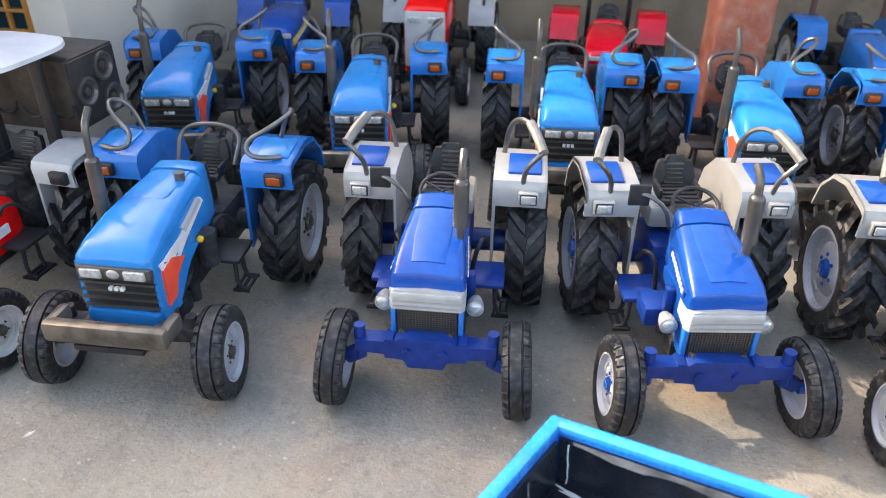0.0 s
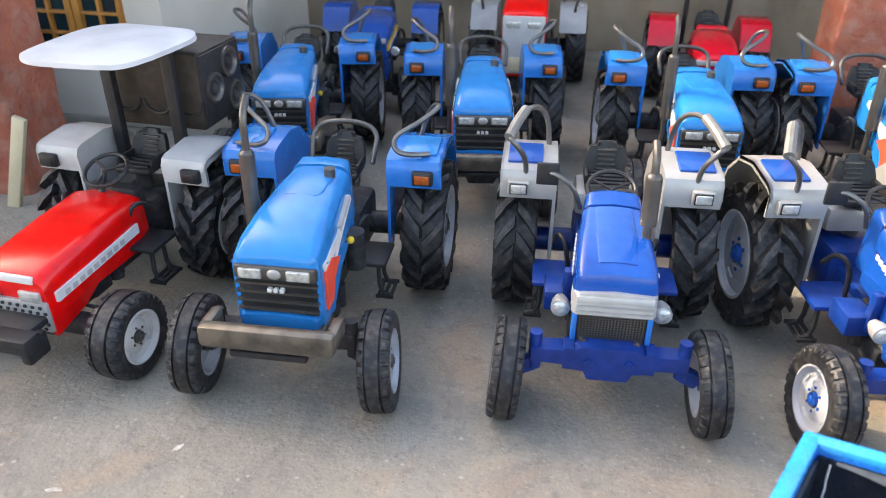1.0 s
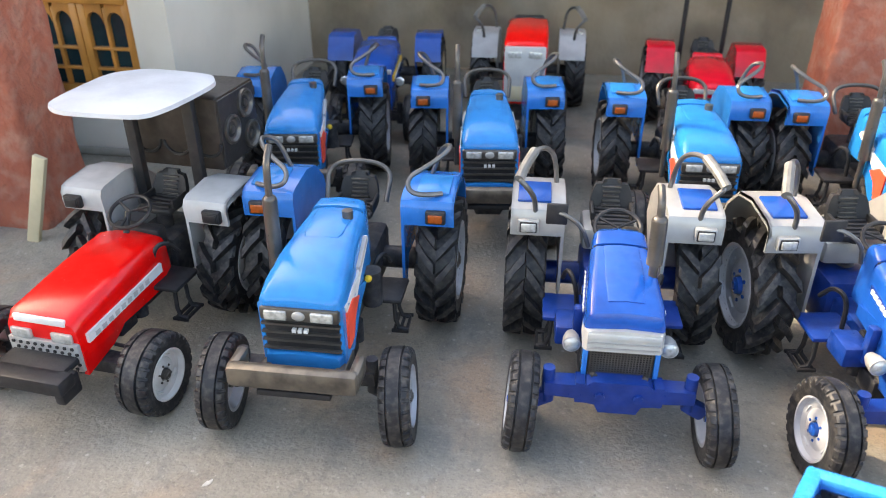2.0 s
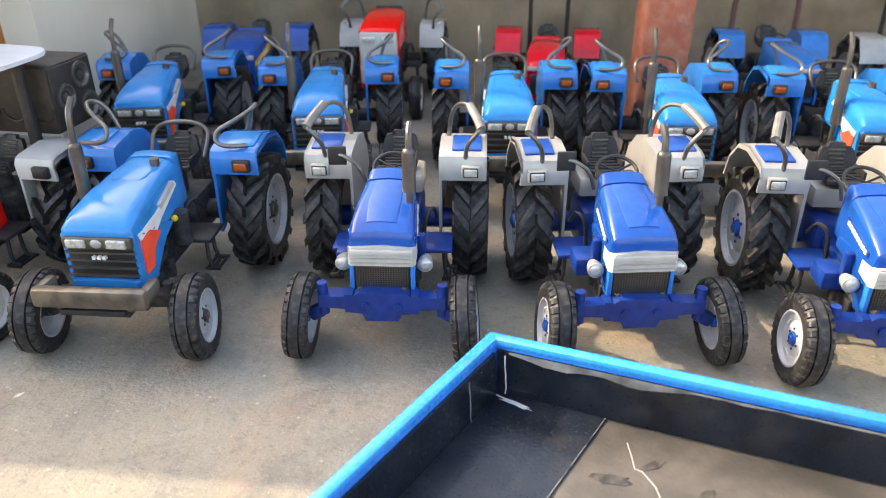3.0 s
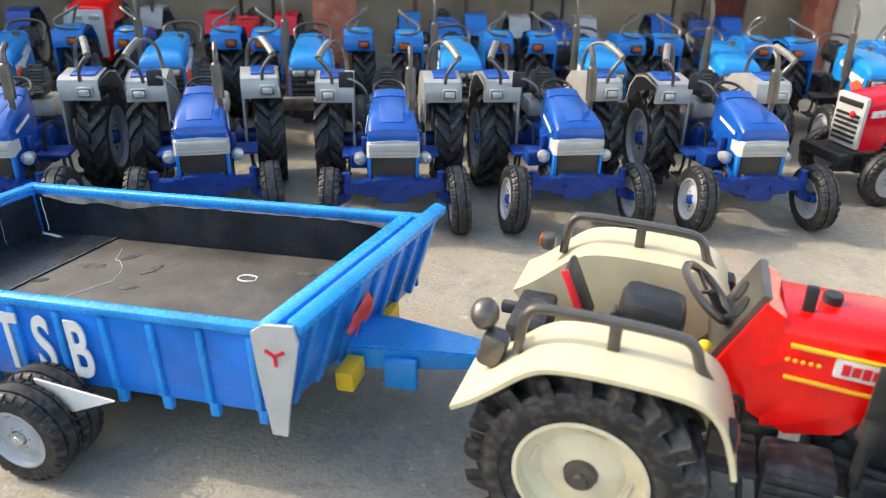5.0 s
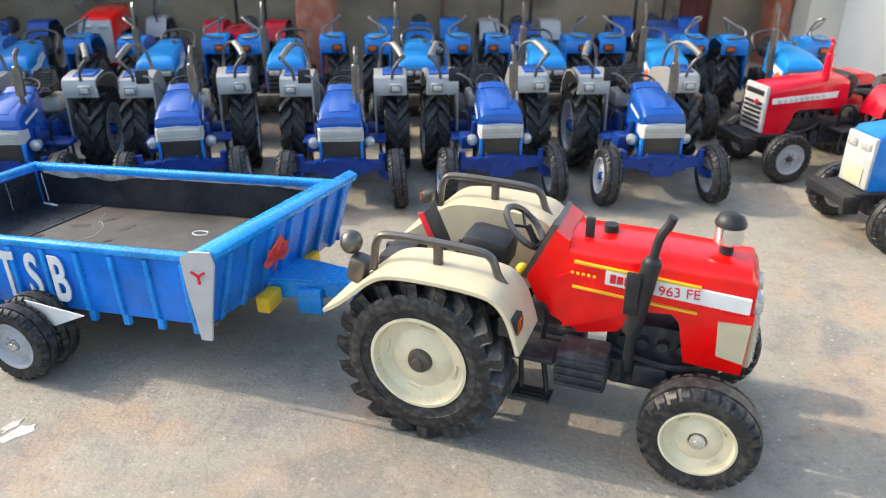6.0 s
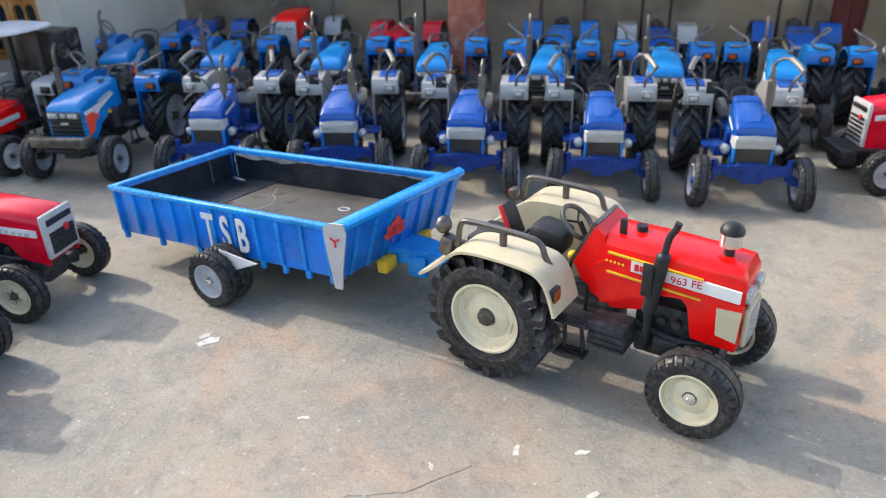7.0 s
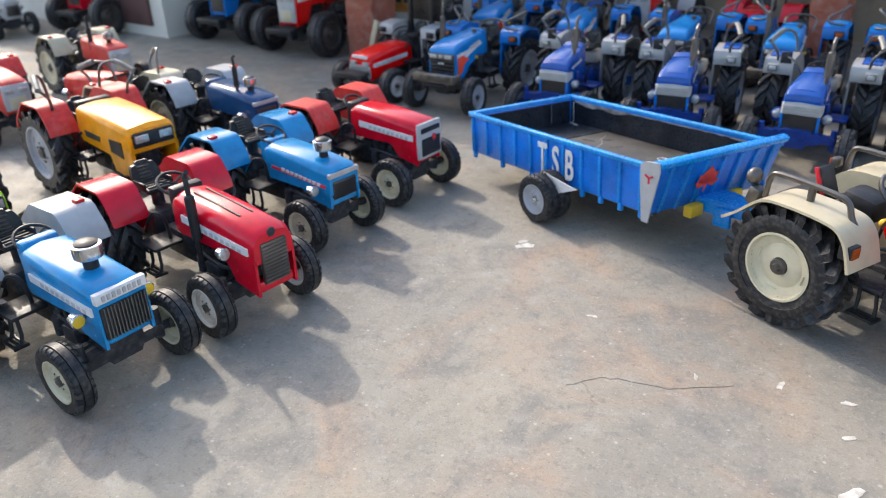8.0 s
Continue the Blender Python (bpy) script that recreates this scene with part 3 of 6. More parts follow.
def engine(owner, wb, mat, z0=0.036, z1=0.082, hw=0.017, y0=-0.006):
    """Crankcase, gearbox, sump, pipes and ribs under the hood, and the rear axle housing."""
    bm = mesh()
    box(bm, (0, (y0 + 0.068) / 2, (z0 + z1) / 2), (hw * 1.7, 0.068 - y0, z1 - z0), 0.003)
    box(bm, (0, (y0 + 0.064) / 2, z0 - 0.003), (hw * 1.3, 0.056 - y0, 0.01), 0.003)
    box(bm, (0, wb * 0.62, 0.052), (hw * 1.9, 0.055, 0.032), 0.004)
    part("engine_block", bm, mat, owner)
    bm = mesh()
    for s in (-1, 1):
        for k in range(4 if y0 > 0 else 5):
            rod(bm, (s * hw * 0.85, 0.004 + max(0, y0) + k * 0.013, z1 - 0.012), (s * (hw + 0.004), 0.004 + max(0, y0) + k * 0.013, z1 - 0.012), 0.004, seg=8)
        pipe(bm, [(s * hw, 0.0, z1 - 0.02), (s * (hw + 0.006), 0.02, z0 + 0.02), (s * (hw + 0.005), 0.05, z0 + 0.024), (s * hw, 0.07, z1 - 0.02)], 0.0022, 7)
        box(bm, (s * (hw + 0.003), 0.036, z0 + 0.012), (0.012, 0.022, 0.016), 0.002)
        rod(bm, (s * (hw + 0.004), 0.058, z0 + 0.004), (s * (hw + 0.004), 0.058, z0 + 0.022), 0.006, seg=12)
    part("engine_pipework", bm, CHASSIS, owner)
    bm = mesh()
    rod(bm, (-0.07, wb, 0.056), (0.07, wb, 0.056), 0.010, seg=12)
    box(bm, (0, wb - 0.004, 0.058), (0.044, 0.056, 0.044), 0.006)
    box(bm, (0, wb + 0.035, 0.040), (0.02, 0.03, 0.008), 0.002)
    part("rear_axle", bm, mat, owner)


def front_axle(owner, ft, z, mat, steer):
    half = [(0.014, z - 0.010), (0.017, z - 0.005), (ft - 0.015, z - 0.005), (ft - 0.015, z + 0.005), (0.019, z + 0.006), (0.018, z + 0.020)]
    bm = slab(mesh(), half + [(-x, y) for x, y in half[::-1]], -0.007, 0.007)
    bm.transform(Matrix.Rotation(-math.pi / 2, 4, "Z"))
    bmesh.ops.bevel(bm, geom=[e for e in bm.edges if e.is_manifold and e.calc_face_angle(0) > 0.6], offset=0.0013, segments=2, affect="EDGES")
    beam = part("front_axle", bm, mat, owner)
    for s in (-1, 1):
        part("king_pin", rod(mesh(), (s * (ft - 0.016), 0, z - 0.010), (s * (ft - 0.016), 0, z + 0.020), 0.0052, 0.0042, 12), mat, beam)
        part("spindle", rod(mesh(), (s * (ft - 0.016), 0, z - 0.002), (s * (ft - 0.004), 0, z - 0.002), 0.004, seg=10), mat, beam)
    part("tie_rod", pipe(mesh(), [(-ft + 0.016, 0.012, z + 0.006), (0, 0.014, z + 0.008), (ft - 0.016, 0.012, z + 0.006)], 0.0016, 7, 1), CHASSIS, owner)


def cast_axle(owner, ft, mat):
    """A stepped cast beam above the wheel hubs, with king pins, knuckles and a centre boss."""
    half = [(0.013, 0.0360), (0.016, 0.0425), (0.024, 0.0435), (0.0245, 0.0435), (0.0295, 0.0435), (0.0300, 0.0468), (ft - 0.016, 0.0480), (ft - 0.016, 0.0580), (0.0300, 0.0582), (0.0295, 0.0600), (0.0235, 0.0600), (0.0230, 0.0585), (0.018, 0.0620)]
    bm = slab(mesh(), half + [(-x, z) for x, z in half[::-1]], -0.0065, 0.0065)
    bm.transform(Matrix.Rotation(-math.pi / 2, 4, "Z"))
    bmesh.ops.bevel(bm, geom=[e for e in bm.edges if e.is_manifold and e.calc_face_angle(0) > 0.6], offset=0.0011, segments=2, affect="EDGES")
    beam = part("front_axle", bm, mat, owner)
    for s in (-1, 1):
        k = s * (ft - 0.0185)
        part("king_pin", rod(mesh(), (k, 0, 0.0395), (k, 0, 0.0675), 0.0047, 0.0042, 12), mat, beam)
        part("axle_bolt", rod(mesh(), (s * 0.013, -0.0085, 0.050), (s * 0.013, -0.005, 0.050), 0.0035, seg=8), mat, beam)
        part("knuckle", box(mesh(), (s * (ft - 0.0125), 0.001, 0.0395), (0.015, 0.009, 0.012), 0.003, Matrix.Rotation(s * 0.5, 4, "Y")), mat, beam)
    part("tie_rod", pipe(mesh(), [(-ft + 0.018, 0.012, 0.046), (0, 0.015, 0.046), (ft - 0.018, 0.012, 0.046)], 0.0016, 7, 1), CHASSIS, owner)


def exhaust(owner, x, y, z0, z1, mat, fat=0.0065, lean=0.0):
    bm = mesh()
    h = z1 - z0
    rod(bm, (x, y, z0 - 0.02), (x, y, z0 + h * 0.12), fat * 0.55, seg=12)
    rod(bm, (x, y, z0 + h * 0.1), (x, y + lean * 0.6, z0 + h * 0.66), fat, seg=16)
    ball(bm, (x, y + lean * 0.6, z0 + h * 0.66), fat * 0.98, (1, 1, 0.7), 14, 7)
    pipe(bm, [(x, y + lean * 0.6, z0 + h * 0.66), (x, y + lean * 0.8, z0 + h * 0.86), (x, y + lean + math.copysign(0.002, lean), z0 + h * 0.93), (x, y + lean + (0.010 if lean > 0 else -0.004), z1)], fat * 0.5, 10)
    part("exhaust_pipe", bm, mat, owner)


def air_cleaner(owner, x, y, z, r=0.0105, h=0.022, cap=0.78):
    bm = mesh()
    rod(bm, (x, y, z - 0.006), (x, y, z + h * 0.4), r * 0.5)
    part("intake_neck", bm, BLACK, owner)
    up = Matrix.Translation((x, y, z)) @ Matrix.Rotation(-math.pi / 2, 4, "Y")
    c = part("air_cleaner", lathe(mesh(), [(r * 0.55, h * 0.3), (r * 0.95, h * 0.36), (r, h * 0.42), (r, h * 0.8), (r * 0.9, h * 0.83), (0, h * 0.83)], 22, up), CHROME, owner, "chrome pre-cleaner bowl")
    part("cap", lathe(mesh(), [(r * cap, h * 0.8), (r * cap * 1.02, h * 0.9), (r * cap * 0.82, h * 1.04), (r * cap * 0.45, h * 1.12), (0, h * 1.15)] if cap > 1 else [(r * cap, h * 0.8), (r * cap, h * 0.87), (r * cap * 0.7, h * 0.93), (0, h * 0.96)], 22, up), BLACK, c)


def footboards(owner, wb, mat, step):
    for s in (-1, 1):
        fb = part("footboard", box(mesh(), (s * 0.036, wb - 0.066, 0.062), (0.034, 0.036, 0.004), 0.0015), mat, owner)
        bm = mesh()
        pipe(bm, [(s * 0.045, wb - 0.075, 0.062), (s * 0.047, wb - 0.08, 0.036), (s * 0.056, wb - 0.08, 0.034)], 0.0018, 7, 1)
        pipe(bm, [(s * 0.045, wb - 0.060, 0.062), (s * 0.047, wb - 0.062, 0.036), (s * 0.056, wb - 0.062, 0.034)], 0.0018, 7, 1)
        for k in range(3):
            box(bm, (s * (0.046 + 0.005 * k), wb - 0.071, 0.034), (0.002, 0.022, 0.0025))
        for dy in (-0.083, -0.059):
            box(bm, (s * 0.051, wb + dy, 0.034), (0.014, 0.002, 0.0025))
        part("step", bm, step, fb, "black ladder step")
        lever = pipe(mesh(), [(s * 0.026, wb - 0.07, 0.062), (s * 0.030, wb - 0.074, 0.092), (s * 0.036, wb - 0.062, 0.096), (s * 0.038, wb - 0.05, 0.08)], 0.0019, 7)
        part("lever", lever, BLACK, owner)


def wheels(owner, wb, fr, fw, ft, rr, rw, rt, rim, hubm, steer=0.0, deep=0.008, rrim=None, big=False, count=15, rhub=None, q=0.56, camber=0.0):
    for s in (-1, 1):
        wheel(owner, "front_wheel", s * ft, 0, fr, fw, "rib", rim, hubm, steer, big=big, camber=camber)
        wheel(owner, "rear_wheel", s * rt, wb, rr, rw, "lug", rrim or rim, rhub or hubm, 0, deep, big, count, q)


def bars(bm, x0, x1, y, z0, z1, count, across=True, t=0.0012, tilt=0.0):
    """Raised bars on a face that looks to -y."""
    for k in range(count):
        f = (k + 0.5) / count
        if across:
            box(bm, ((x0 + x1) / 2, y + tilt * f, z0 + (z1 - z0) * f), (x1 - x0, 0.003, t))
        else:
            box(bm, (x0 + (x1 - x0) * f, y, (z0 + z1) / 2), (t, 0.003, z1 - z0))
    return bm


def royal_tractor(at, steer):
    """Royal blue tractor with a pearl band, a mesh grille and silver fenders."""
    wb, fr, fw, ft, rr, rw, rt = 0.15, 0.036, 0.0205, 0.0668, 0.058, 0.033, 0.068
    o = thing("toy_tractor", "royal blue toy tractor with silver fenders and a pearl-white band", "toy tractor", at, "row of royal blue tractors")
    wheels(o, wb, fr, fw, ft, rr, rw, rt, RIM_GREY, ROYAL, steer, camber=4.5)
    engine(o, wb, ROYAL_DARK, y0=0.020)
    cast_axle(o, ft, ROYAL_DARK)
    hood = part("hood", loft(mesh(), [(0.0075, 0.0235, 0.0975, 0.1030, 0.003, 0.0220), (0.0095, 0.0255, 0.0970, 0.1085, 0.005, 0.0245), (0.018, 0.0258, 0.0960, 0.1142, 0.0065, 0.0250), (0.040, 0.0242, 0.0935, 0.1205, 0.0065, 0.0234),
                                      (0.0722, 0.0216, 0.0905, 0.1255, 0.0065, 0.0206)], 4), ROYAL, o)
    part("hood_ridge", loft(mesh(), [(0.0165, 0.0125, 0.106, 0.1146, 0.0012, 0.0118), (0.040, 0.0135, 0.110, 0.1217, 0.0012, 0.0128), (0.0715, 0.0128, 0.115, 0.1266, 0.0012, 0.0121)], 2), ROYAL, hood)
    part("hood_seam", box(mesh(), (0, 0.0728, 0.112), (0.039, 0.002, 0.026), 0.0005), BLACK, hood)
    part("dash_cowl", loft(mesh(), [(0.0735, 0.0218, 0.087, 0.1268, 0.0065, 0.0207), (0.085, 0.0212, 0.086, 0.1315, 0.0065, 0.0196), (0.0925, 0.0192, 0.086, 0.1292, 0.006, 0.0176)], 4), ROYAL, o)
    for s in (-1, 1):
        part("side_panel", slab(mesh(), [(0.0105, 0.097), (0.071, 0.0915), (0.071, 0.083), (0.046, 0.079), (0.031, 0.067), (0.023, 0.056), (0.0105, 0.053)], *sorted((s * 0.0212, s * 0.0240))), ROYAL, o)
        part("radiator_post", box(mesh(), (s * 0.0232, 0.0105, 0.0675), (0.0036, 0.007, 0.028), 0.001), AZURE_DEEP, o)
    part("nose_base", box(mesh(), (0, 0.0185, 0.0555), (0.045, 0.020, 0.010), 0.002), ROYAL_DARK, o)
    band = part("grille_band", loft(mesh(), [(0.0045, 0.0235, 0.0815, 0.0975, 0.002, 0.0230), (0.0085, 0.0258, 0.0810, 0.0975, 0.0015, 0.0255), (0.026, 0.0256, 0.0840, 0.0960, 0.0015, 0.0252)], 3), BAND, o, "pearl-white band over the grille")
    part("band_step", box(mesh(), (0, 0.0048, 0.0935), (0.0475, 0.003, 0.0052), 0.0012), BAND, band)
    part("band_groove", bars(mesh(), -0.0232, 0.0232, 0.0048, 0.0825, 0.0905, 2, t=0.0009), SILVER, band)
    gr = part("grille", box(mesh(), (0, 0.0105, 0.0680), (0.0432, 0.004, 0.0262), 0.001), BLACK, o, "black mesh grille")
    bm = bars(mesh(), -0.0205, 0.0205, 0.0088, 0.0558, 0.0802, 13, t=0.00065)
    bars(bm, -0.0205, 0.0205, 0.0087, 0.0558, 0.0802, 21, False, t=0.0006)
    part("grille_mesh", bm, GUNMETAL, gr)
    part("grille_sill", box(mesh(), (0, 0.0088, 0.0550), (0.043, 0.003, 0.0014), 0.0004), SILVER, gr)
    for s in (-1, 1):
        up = Matrix.Translation((s * 0.0335, 0.019, 0.0765)) @ Matrix.Rotation(math.pi / 2, 4, "Z") @ Matrix.Rotation(math.pi, 4, "Z")
        hl = part("headlamp", lathe(mesh(), [(0, -0.010), (0.0038, -0.0095), (0.0058, -0.004), (0.0064, 0.002), (0.0064, 0.0036), (0.0053, 0.004)], 20, up), SILVER, o, "silver pod headlamp on a stalk")
        part("lens", lathe(mesh(), [(0.0054, 0.0040), (0.004, 0.0052), (0, 0.0058)], 20, up), LAMP, hl)
        part("lamp_stalk", rod(mesh(), (s * 0.022, 0.022, 0.0760), (s * 0.030, 0.021, 0.0765), 0.0020, seg=8), CHASSIS, hl)
        part("lift_link", box(mesh(), (s * 0.0285, 0.040, 0.078), (0.007, 0.008, 0.030), 0.002), ROYAL_DARK, o)
    tuck(o, {"hood", "hood_ridge", "side_panel", "radiator_post", "nose_base", "grille_band", "band_step", "band_groove", "grille", "grille_mesh", "grille_sill"}, -0.004, 0.0722, 1.05, 0.001)
    hx = lambda y: 1.05 * float(np.interp(y, (0.01, 0.018, 0.040, 0.0725), (0.0256, 0.0256, 0.0241, 0.0215)))
    for s in (-1, 1):
        sp = part("side_stripe", decal(s, [(0.016, 0.1045), (0.066, 0.1105), (0.066, 0.1065), (0.016, 0.1005)], hx), ROYAL_DARK, hood)
        bm = mesh()
        for k in range(8):
            y = 0.021 + k * 0.0056
            box(bm, (s * (hx(y) + 0.0008), y, 0.1031 + k * 0.00067), (0.001, 0.0040, 0.0034))
        part("name_print", bm, DECAL_WHITE, sp, "white printed name bars")
    exhaust(o, 0.0195, 0.042, 0.124, 0.181, GUNMETAL, 0.0056, 0.006)
    for s in (-1, 1):
        fender(o, s, wb, rr, rt, rw, SILVER, ROYAL, LAMP, "hoop", "box")
    seat_and_wheel(o, wb + 0.002, 0.113)
    part("instrument_deck", box(mesh(), (0, 0.101, 0.122), (0.034, 0.016, 0.006), 0.002), PEWTER, o, "pewter-grey deck behind the cowl")
    part("tank", box(mesh(), (0, wb + 0.006, 0.096), (0.046, 0.040, 0.020), 0.004), SILVER, o, "silver-grey deck under the seat")
    footboards(o, wb, ROYAL_DARK, BLACK)
    part("tool_box", box(mesh(), (-0.034, 0.052, 0.066), (0.020, 0.026, 0.016), 0.002), ROYAL_DARK, o)
    mb = part("mirror", box(mesh(), (-0.047, 0.090, 0.141), (0.016, 0.003, 0.017), 0.001), BLACK, o, "flat dark mirror on an arm")
    part("mirror_arm", pipe(mesh(), [(-0.022, 0.088, 0.116), (-0.028, 0.084, 0.134), (-0.040, 0.087, 0.142), (-0.047, 0.091, 0.142)], 0.0017, 7, 1), PEWTER, mb)
    return o


def azure_tractor(at, steer, label, group, bumper=True, rt=0.076):
    """Light blue tractor with a black barred grille, swoosh stickers and blue fenders."""
    wb, fr, fw, ft, rr, rw = 0.165, 0.036, 0.022, 0.066, 0.057, 0.034
    o = thing("toy_tractor", label, "toy tractor", at, group)
    wheels(o, wb, fr, fw, ft, rr, rw, rt, RIM_GREY, GUNMETAL, steer, count=16, camber=3)
    engine(o, wb, CHASSIS, y0=0.020)
    cast_axle(o, ft, CHASSIS)
    hood = part("hood", loft(mesh(), [(0.0035, 0.0255, 0.1045, 0.1085, 0.003, 0.0240), (0.006, 0.0283, 0.1035, 0.1135, 0.006, 0.0272), (0.017, 0.0295, 0.1015, 0.1200, 0.009, 0.0280), (0.042, 0.0287, 0.0960, 0.1268, 0.010, 0.0268),
                                      (0.075, 0.0260, 0.0890, 0.1305, 0.009, 0.0240), (0.1015, 0.0236, 0.0870, 0.1322, 0.008, 0.0216)]), AZURE, o)
    part("hood_ridge", loft(mesh(), [(0.060, 0.0130, 0.124, 0.1296, 0.0010, 0.0118), (0.066, 0.0150, 0.125, 0.1308, 0.0010, 0.0140), (0.101, 0.0150, 0.126, 0.1330, 0.0010, 0.0140)], 3), AZURE, hood)
    part("hood_seam", box(mesh(), (0, 0.1022, 0.114), (0.041, 0.002, 0.032), 0.0005), BLACK, hood)
    part("dash_cowl", loft(mesh(), [(0.103, 0.0234, 0.088, 0.1338, 0.006, 0.0214), (0.114, 0.0224, 0.088, 0.1352, 0.006, 0.0202), (0.121, 0.0205, 0.088, 0.1325, 0.005, 0.0180)], 4), AZURE, o)
    part("fuel_cap", rod(mesh(), (0.012, 0.088, 0.131), (0.012, 0.088, 0.1385), 0.0042), GUNMETAL, hood)
    for s in (-1, 1):
        part("side_panel", slab(mesh(), [(0.0055, 0.106), (0.055, 0.094), (0.070, 0.089), (0.050, 0.080), (0.036, 0.066), (0.028, 0.059), (0.0055, 0.059)], *sorted((s * 0.0255, s * 0.0284))), AZURE, o)
    part("chin", loft(mesh(), [(0.0005, 0.0250, 0.0575, 0.0672, 0.003, 0.0250), (0.010, 0.0285, 0.0565, 0.0672, 0.002, 0.0285), (0.030, 0.0285, 0.0575, 0.0672, 0.002, 0.0285)]), AZURE, o)
    gr = part("grille", box(mesh(), (0, 0.0105, 0.0865), (0.0520, 0.012, 0.0400), 0.003), BLACK, o, "black barred grille")
    part("grille_bar", bars(mesh(), -0.0266, 0.0266, 0.0040, 0.0675, 0.0945, 4, t=0.0017), GUNMETAL, gr)
    part("lamp_strip", box(mesh(), (0, 0.0055, 0.0998), (0.0535, 0.008, 0.0108), 0.002), GUNMETAL, gr)
    for s in (-1, 1):
        part("headlamp", box(mesh(), (s * 0.0155, 0.0012, 0.0998), (0.0150, 0.003, 0.0072), 0.001), LAMP, gr, "clear rectangular headlamp")
    part("badge", ball(mesh(), (0, 0.0014, 0.0998), 0.0042, (1.1, 0.35, 0.9)), SILVER, gr)
    part("grille_lettering", bars(mesh(), -0.006, 0.006, 0.0022, 0.0862, 0.0888, 3, False, 0.0026), DECAL_WHITE, gr)
    hx = lambda y: float(np.interp(y, (0.004, 0.017, 0.042, 0.075, 0.1015), (0.0280, 0.0294, 0.0286, 0.0260, 0.0236)))
    for s in (-1, 1):
        part("white_swoosh", decal(s, [(0.010, 0.1040), (0.046, 0.1080), (0.088, 0.1180), (0.092, 0.1130), (0.050, 0.1000), (0.026, 0.0870), (0.022, 0.0740), (0.018, 0.0740), (0.016, 0.0910)], hx), DECAL_WHITE, hood)
        part("orange_flash", decal(s, [(0.012, 0.0980), (0.026, 0.1010), (0.044, 0.0920), (0.030, 0.0840), (0.023, 0.0700), (0.012, 0.0680)], lambda y: hx(y) + 0.0005), DECAL_ORANGE, hood)
        part("model_print", decal(s, [(0.050, 0.1120), (0.084, 0.1195), (0.086, 0.1150), (0.052, 0.1072)], lambda y: hx(y) + 0.0005), DECAL_GREY, hood)
    if bumper:
        bm = mesh()
        box(bm, (0, -0.0215, 0.0660), (0.088, 0.011, 0.0170), 0.004)
        for s in (-1, 1):
            box(bm, (s * 0.0405, -0.011, 0.0665), (0.008, 0.024, 0.0135), 0.003)
            box(bm, (s * 0.026, 0.002, 0.0560), (0.008, 0.044, 0.008), 0.002)
        part("bumper", bm, BRONZE, o, "scuffed bronze-grey bumper beam")
        part("towing_plate", box(mesh(), (0, -0.009, 0.0530), (0.05, 0.03, 0.005), 0.001), BLACK, o)
    tuck(o, {"hood", "hood_ridge", "side_panel", "chin", "grille", "grille_bar", "lamp_strip", "headlamp", "badge", "grille_lettering", "white_swoosh", "orange_flash", "model_print"}, -0.011, 0.10, 1.05, 0.005)
    tuck(o, {"bumper", "towing_plate"}, -0.010, 0.3, 1.04, 0.004)
    exhaust(o, -0.0345, 0.050, 0.090, 0.198, GUNMETAL, 0.0054, 0.004)
    for s in (-1, 1):
        fender(o, s, wb, rr, rt, rw, AZURE_DEEP, AZURE, AMBER, "curl", "box")
    seat_and_wheel(o, wb, 0.106)
    part("dash", box(mesh(), (0, 0.124, 0.108), (0.036, 0.010, 0.044), 0.003), BLACK, o)
    part("seat_frame", pipe(mesh(), [(-0.026, wb - 0.004, 0.112), (-0.029, wb + 0.018, 0.140), (0.029, wb + 0.018, 0.140), (0.026, wb - 0.004, 0.112)], 0.0022), GUNMETAL, o)
    footboards(o, wb, BLACK, BLACK)
    part("filter_can", rod(mesh(), (0.031, 0.076, 0.064), (0.031, 0.076, 0.094), 0.008), CHASSIS, o)
    part("fuel_bowl", ball(mesh(), (0.031, 0.066, 0.092), 0.0030), DECAL_YELLOW, o)
    return o


